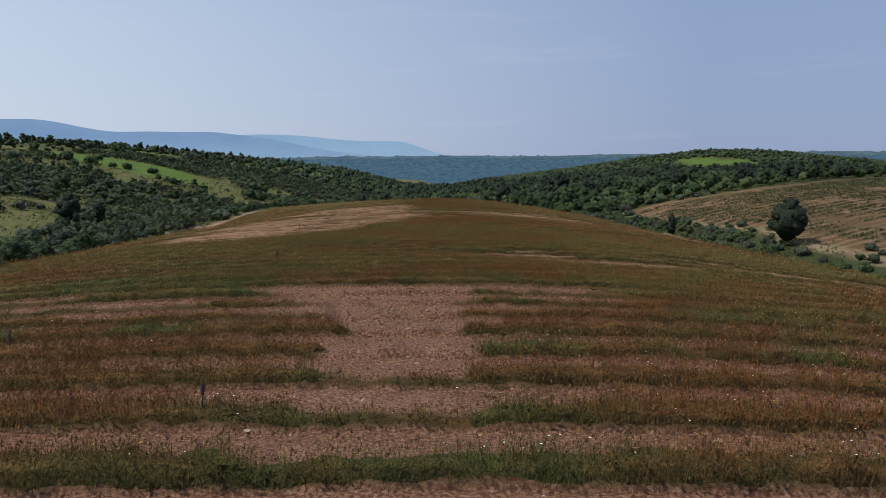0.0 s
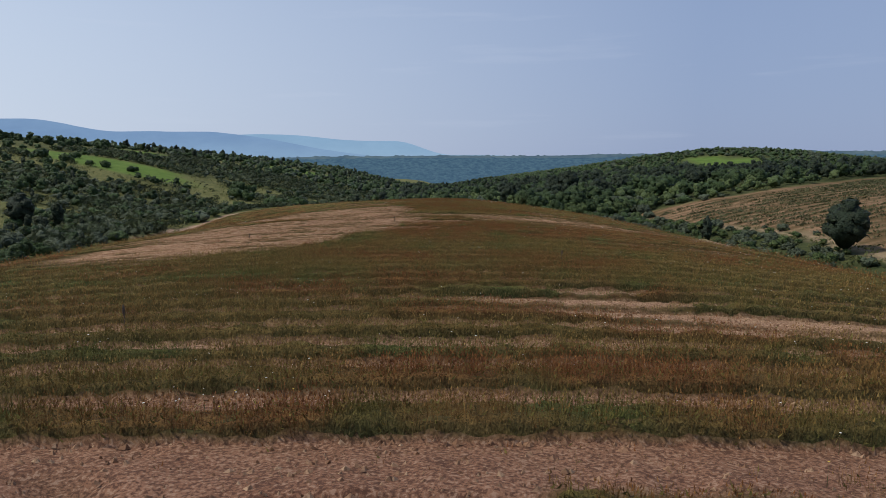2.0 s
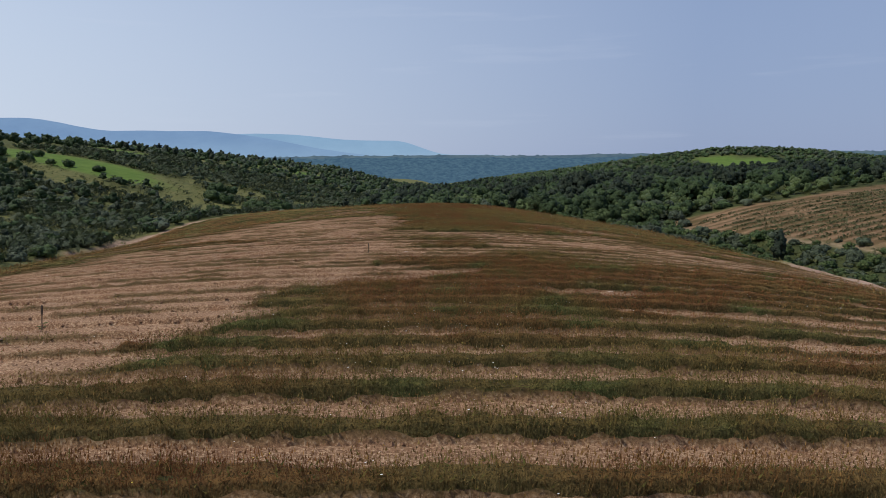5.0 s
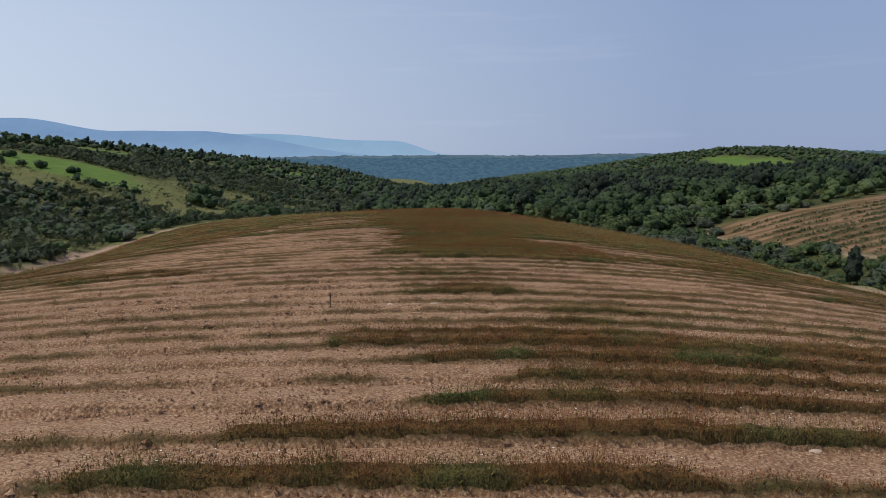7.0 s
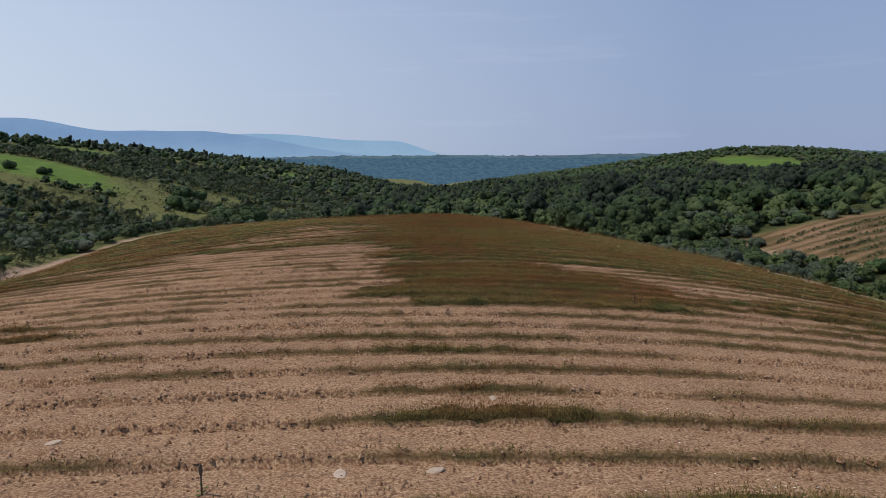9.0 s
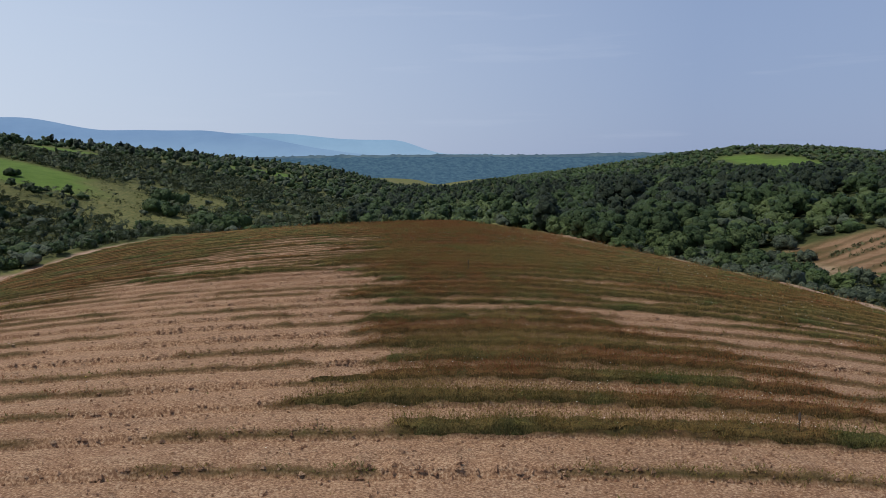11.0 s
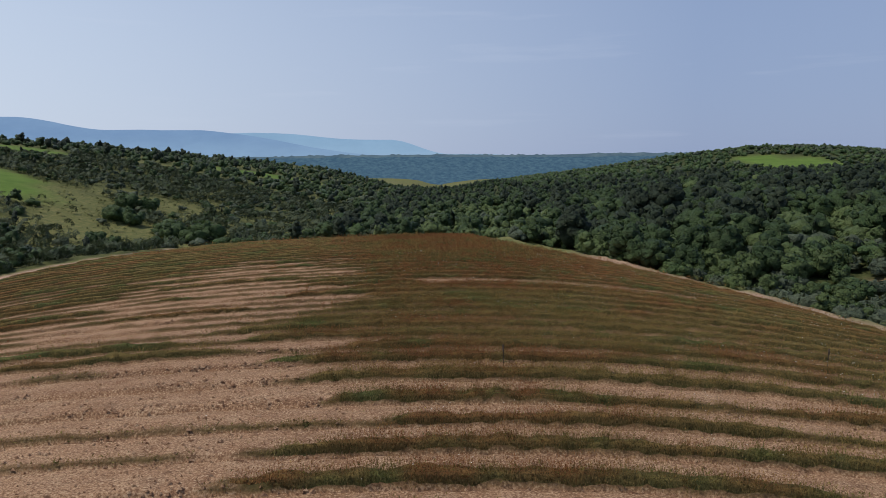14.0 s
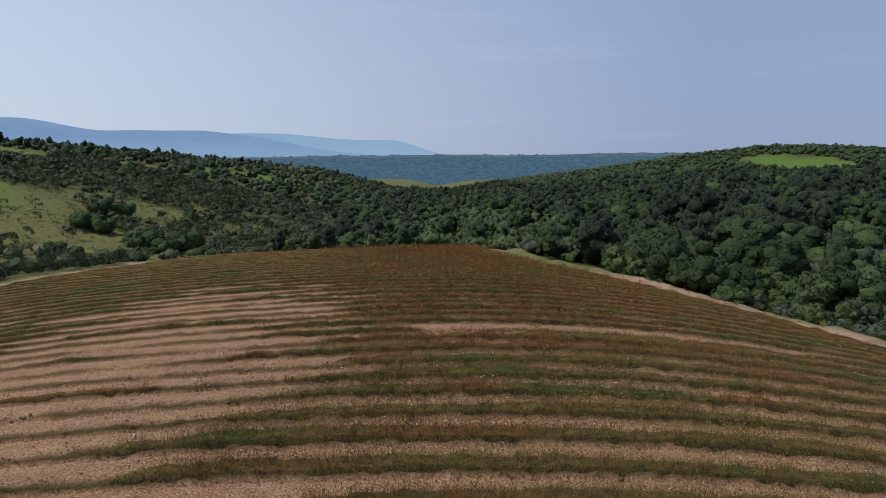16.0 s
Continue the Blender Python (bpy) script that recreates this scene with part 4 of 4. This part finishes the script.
def clods():
    """Lumps of turned earth on the bare ground."""
    rng = np.random.default_rng(6)
    n = 150000
    y = rng.uniform(5, 125, n)
    x = rng.normal(0, 8, n)
    on_bank = (rng.uniform(0, 1, n) < 0.35) & (y > 22)
    y = np.where(on_bank, y - ROW * (row_place(x, y)[0] - rng.uniform(-0.03, 0.05, n)), y)
    keep = (rng.uniform(0, 1, n) < (1 - weeds_at(x, y)) * in_field(x, y) * (0.2 + value_noise(x / 1.5, y / 1.1, 44)) * 0.8) & (ruts(x, y) < 0.2)
    x, y = x[keep], y[keep]
    n = len(x)
    z = ground_z(x, y) + row_height(x, y)
    s = (0.012 + 0.012 * on_bank[keep]) + 0.030 * rng.uniform(0, 1, n) ** 3 + 0.0003 * np.abs(x)
    turn = rng.uniform(0, 2 * np.pi, n)
    ring = []
    for k in range(4):
        r = s * rng.uniform(0.5, 1.6, n)
        ring.append(np.stack([x + np.cos(turn + k * np.pi / 2) * r * 1.5, y + np.sin(turn + k * np.pi / 2) * r, z - 0.01], 1))
    top = np.stack([x + s * rng.uniform(-0.7, 0.7, n), y + s * rng.uniform(-0.6, 0.6, n), z + s * rng.uniform(0.6, 1.2, n) + 0.012], 1)
    v = np.stack(ring + [top], 1).reshape(-1, 3)
    i = np.arange(n)[:, None, None] * 5
    t = (i + np.array([[0, 1, 4], [1, 2, 4], [2, 3, 4], [3, 0, 4]])[None]).reshape(-1, 3)
    me = raw_mesh("soil_clods", v, tris=t, mats=(CLOD,))
    return tagged(new("soil_clods", me), "small lumps of dry reddish earth on the field", "soil", kind="stuff")


clods()


def low_growth(name, n, seed, places, size, leaves, leaf, mat, label, category):
    """Many small ragged tufts or bushes in one mesh."""
    rng = np.random.default_rng(seed)
    x, y = places(rng, n)
    z = ground_z(x, y)
    pool = [crown_arrays(np.random.default_rng(500 + k), 1, leaves, size, leaf) for k in range(6)]
    verts, quads, outs, count = [], [], [], 0
    for a, b, c in zip(x, y, z):
        v, q, o, core = pool[int(rng.integers(6))]
        q = q[core == 0]
        verts.append(v * rng.uniform(0.6, 1.7) + np.array([a, b, c]))
        quads.append(q + count)
        outs.append(o)
        count += len(v)
    me = raw_mesh(name, np.concatenate(verts), tris=np.concatenate(quads), mats=(mat,), flat=False)
    me.normals_split_custom_set_from_vertices(np.concatenate(outs))
    return tagged(new(name, me), label, category, kind="stuff")


def open_ground(x, y):
    return (1 - in_field(x, y)) * (1 - right_field(x, y)) * (1 - green_fields(x, y)) * (1 - np.maximum(left_road(x, y), right_track(x, y)))


def tussock_places(rng, n):
    x = np.where(rng.uniform(0, 1, n) < 0.75, rng.uniform(-135, -44, n), rng.uniform(20, 70, n))
    y = np.where(x < 0, rng.uniform(95, 300, n), rng.uniform(80, 175, n))
    keep = rng.uniform(0, 1, n) < open_ground(x, y) * smooth(0.3, 0.6, rough_noise(x / 6, y / 6, 71) + 0.08)
    return x[keep], y[keep]


def scrub_places(rng, n):
    x, y = rng.uniform(-135, -10, n), rng.uniform(70, 300, n)
    meadow = np.maximum(open_meadow(x, y), green_fields(x, y))
    rim = smooth(2.6, 3.6, np.where(y < 188, field_left(y) - x, y - 183))
    keep = rng.uniform(0, 1, n) < open_ground(x, y) * (1 - 0.98 * smooth(0.02, 0.4, meadow)) * rim * (0.10 + 0.90 * smooth(0.40, 0.50, rough_noise(x / 9, y / 9, 75)))
    return x[keep], y[keep]


low_growth("tussocks", 9000, 12, tussock_places, (0.2, 0.6, 0.3), 6, 0.24, TUSSOCK, "tufts of yellowed grass on the open slopes", "grass")
low_growth("low_scrub", 15000, 13, scrub_places, (0.5, 0.95, 0.6), 9, 0.46, LOW_SCRUB, "low grey-green thorn scrub on the western slope", "scrub")


def right_field_rows():
    """Low green plants in broken rows on the field across the valley."""
    rng = np.random.default_rng(14)
    n = 60000
    x, y = rng.uniform(39, 130, n), rng.uniform(78, 176, n)
    rows = 0.5 + 0.5 * np.sin(2 * np.pi * (y * 0.94 - x * 0.34) / 2.4)
    keep = rng.uniform(0, 1, n) < right_field(x, y) * smooth(0.40, 0.80, rows) * smooth(0.22, 0.50, rough_noise(x / 9, y / 7, 51)) * (1 - right_track(x, y)) * right_field(x - 4, y + 4)
    x, y = x[keep], y[keep]
    z = ground_z(x, y)
    n = len(x)
    parts = []
    for k in range(4):
        a = rng.uniform(0, 2 * np.pi, n)
        s = rng.uniform(0.08, 0.19, n)
        cx, cy = x + rng.normal(0, 0.22, n), y + rng.normal(0, 0.12, n)
        h = rng.uniform(0.05, 0.22, n)
        u = np.stack([np.cos(a) * s, np.sin(a) * s, rng.uniform(-0.1, 0.1, n)], 1)
        v = np.stack([-np.sin(a) * s * 0.7, np.cos(a) * s * 0.7, rng.uniform(0.0, 0.25, n)], 1)
        c = np.stack([cx, cy, z + h], 1)
        parts.append(np.stack([c - u, c - v, c + u, c + v], 1))
    p = np.concatenate(parts).reshape(-1, 3)
    me = raw_mesh("crop_rows", p, quads=np.arange(len(p)).reshape(-1, 4), mats=(CROP,))
    return tagged(new("crop_rows", me), "broken rows of low olive plants on the far field", "crop", kind="stuff")


right_field_rows()


# ---- small things on the field ----
def flat_stone(x, y, size, seed):
    """A pale flat stone with worn edges, half sunk in the soil."""
    rng = random.Random(seed)
    bm = bmesh.new()
    bmesh.ops.create_icosphere(bm, subdivisions=2, radius=1)
    for v in bm.verts:
        k = 1 + 0.22 * noise.noise(v.co * 1.6 + Vector((seed * 3.1, 0, 0)))
        v.co = Vector((v.co.x * size * k * rng.uniform(0.97, 1.03), v.co.y * size * 0.62 * k, max(-0.3, min(0.75, v.co.z)) * size * 0.17 * k))
    me = bpy.data.meshes.new("stone")
    bm.to_mesh(me)
    bm.free()
    me.materials.append(STONE)
    ob = new("stone", me)
    z = float(ground_z(np.array(x), np.array(y)) + row_height(np.array(x), np.array(y)))
    ob.matrix_basis = pose(x, y, z + 0.02, rng.uniform(-6, 6), rng.uniform(-6, 6), rng.uniform(0, 180))
    return tagged(ob, "pale flat stone lying on the reddish soil", "stone", "stones on the field")


for k, (sx, sy, ss) in enumerate(((1.0, 7.0, 0.06), (-2.6, 8.6, 0.07), (5.6, 56.3, 0.11), (-2.1, 68.8, 0.17), (-0.6, 68.9, 0.16), (-7.6, 70.5, 0.15), (1.2, 66.6, 0.09),
                                  (-3.9, 29.3, 0.10), (-6.1, 28.4, 0.08), (-10.6, 41.0, 0.10), (0.6, 72.6, 0.12), (3.8, 24.2, 0.07), (-5.0, 97.0, 0.09))):
    flat_stone(sx, sy, ss, k)


def dry_stalk(x, y, height, seed):
    """A tall dead flower stalk with a brown seed head."""
    rng = random.Random(seed)
    base = new("dry_stalk")
    base.empty_display_size = 0.1
    z = float(ground_z(np.array(x), np.array(y)) + row_height(np.array(x), np.array(y)))
    base.matrix_basis = pose(x, y, z - 0.03, rng.uniform(-5, 5), rng.uniform(-5, 5), rng.uniform(0, 360))
    bm = bmesh.new()
    bmesh.ops.create_cone(bm, cap_ends=True, segments=6, radius1=0.016, radius2=0.009, depth=height, matrix=pose(0, 0, height / 2))
    part("stem", bm, BARK, base)
    bm = bmesh.new()
    bmesh.ops.create_icosphere(bm, subdivisions=2, radius=1)
    for v in bm.verts:
        k = 1 + 0.3 * noise.noise(v.co * 4 + Vector((seed, 0, 0)))
        v.co = Vector((v.co.x * 0.030 * k, v.co.y * 0.030 * k, v.co.z * height * 0.22 + height * 0.86))
    part("seed_head", bm, BARK, base, "dark brown dry seed head")
    bm = bmesh.new()
    for k in range(7):
        a = rng.uniform(0, 6.28)
        h = height * rng.uniform(0.03, 0.35)
        ln = height * rng.uniform(0.16, 0.28)
        d, side = Vector((math.cos(a), math.sin(a), 0.35)), Vector((-math.sin(a), math.cos(a), 0))
        o = Vector((0, 0, h))
        pts = [bm.verts.new(o), bm.verts.new(o + d * ln * 0.5 + side * 0.025), bm.verts.new(o + d * ln - Vector((0, 0, ln * 0.2))), bm.verts.new(o + d * ln * 0.5 - side * 0.025)]
        bm.faces.new(pts)
    part("leaves", bm, STEM, base, "withered grey-green leaves")
    return tagged(base, "tall dry weed stalk rising above the rows", "weed stalk", "tall stalks on the field")


for k, (sx, sy, sh) in enumerate(((-8.3, 12.6, 0.5), (-3.3, 8.9, 0.5), (-10.9, 51.0, 0.7), (1.1, 110.0, 0.75), (-4.0, 68.0, 0.5), (13.0, 112.0, 0.7), (-6.8, 27.6, 0.6), (4.5, 40.0, 0.55), (6.9, 84.0, 0.5))):
    dry_stalk(sx, sy, sh, k)


def flowers():
    """White umbels and a few yellow heads on thin stems, in loose drifts."""
    rng = np.random.default_rng(21)
    n = 42000
    y = rng.uniform(6, 150, n)
    x = rng.normal(5, 12, n)
    keep = rng.uniform(0, 1, n) < weeds_at(x, y) * smooth(0.48, 0.70, rough_noise(x / 3, y / 2.5, 88) + 0.05 * (x > 0))
    x, y = x[keep], y[keep]
    n = len(x)
    z = ground_z(x, y) + row_height(x, y)
    away = np.maximum.reduce([10 + 0 * y, 1.53 * np.abs(x), y - 101])
    s = 0.013 * (away / 10) ** 0.55 * rng.uniform(0.6, 1.3, n)
    h = rng.uniform(0.20, 0.42, n)
    verts, tris, which, count = [], [], [], 0
    for i in range(n):
        c = np.array([x[i], y[i], z[i] + h[i]])
        ring = [c + s[i] * np.array([math.cos(a), math.sin(a), 0.15 * math.sin(a * 3)]) for a in np.arange(6) * math.pi / 3]
        foot = [np.array([x[i] - 0.004, y[i], z[i]]), np.array([x[i] + 0.004, y[i], z[i]])]
        verts += [c + np.array([0, 0, 0.35 * s[i]])] + ring + foot
        tris += [(count, count + 1 + k, count + 1 + (k + 1) % 6) for k in range(6)] + [(count + 7, count + 8, count)]
        which += [1 if rng.uniform() < 0.14 else 0] * 6 + [2]
        count += 9
    me = raw_mesh("wild_flowers", np.array(verts), tris=np.array(tris), mats=(PETAL, YELLOW, STEM), which=which)
    return tagged(new("wild_flowers", me), "small white and yellow wild flowers among the weeds", "flowers", kind="stuff")


flowers()
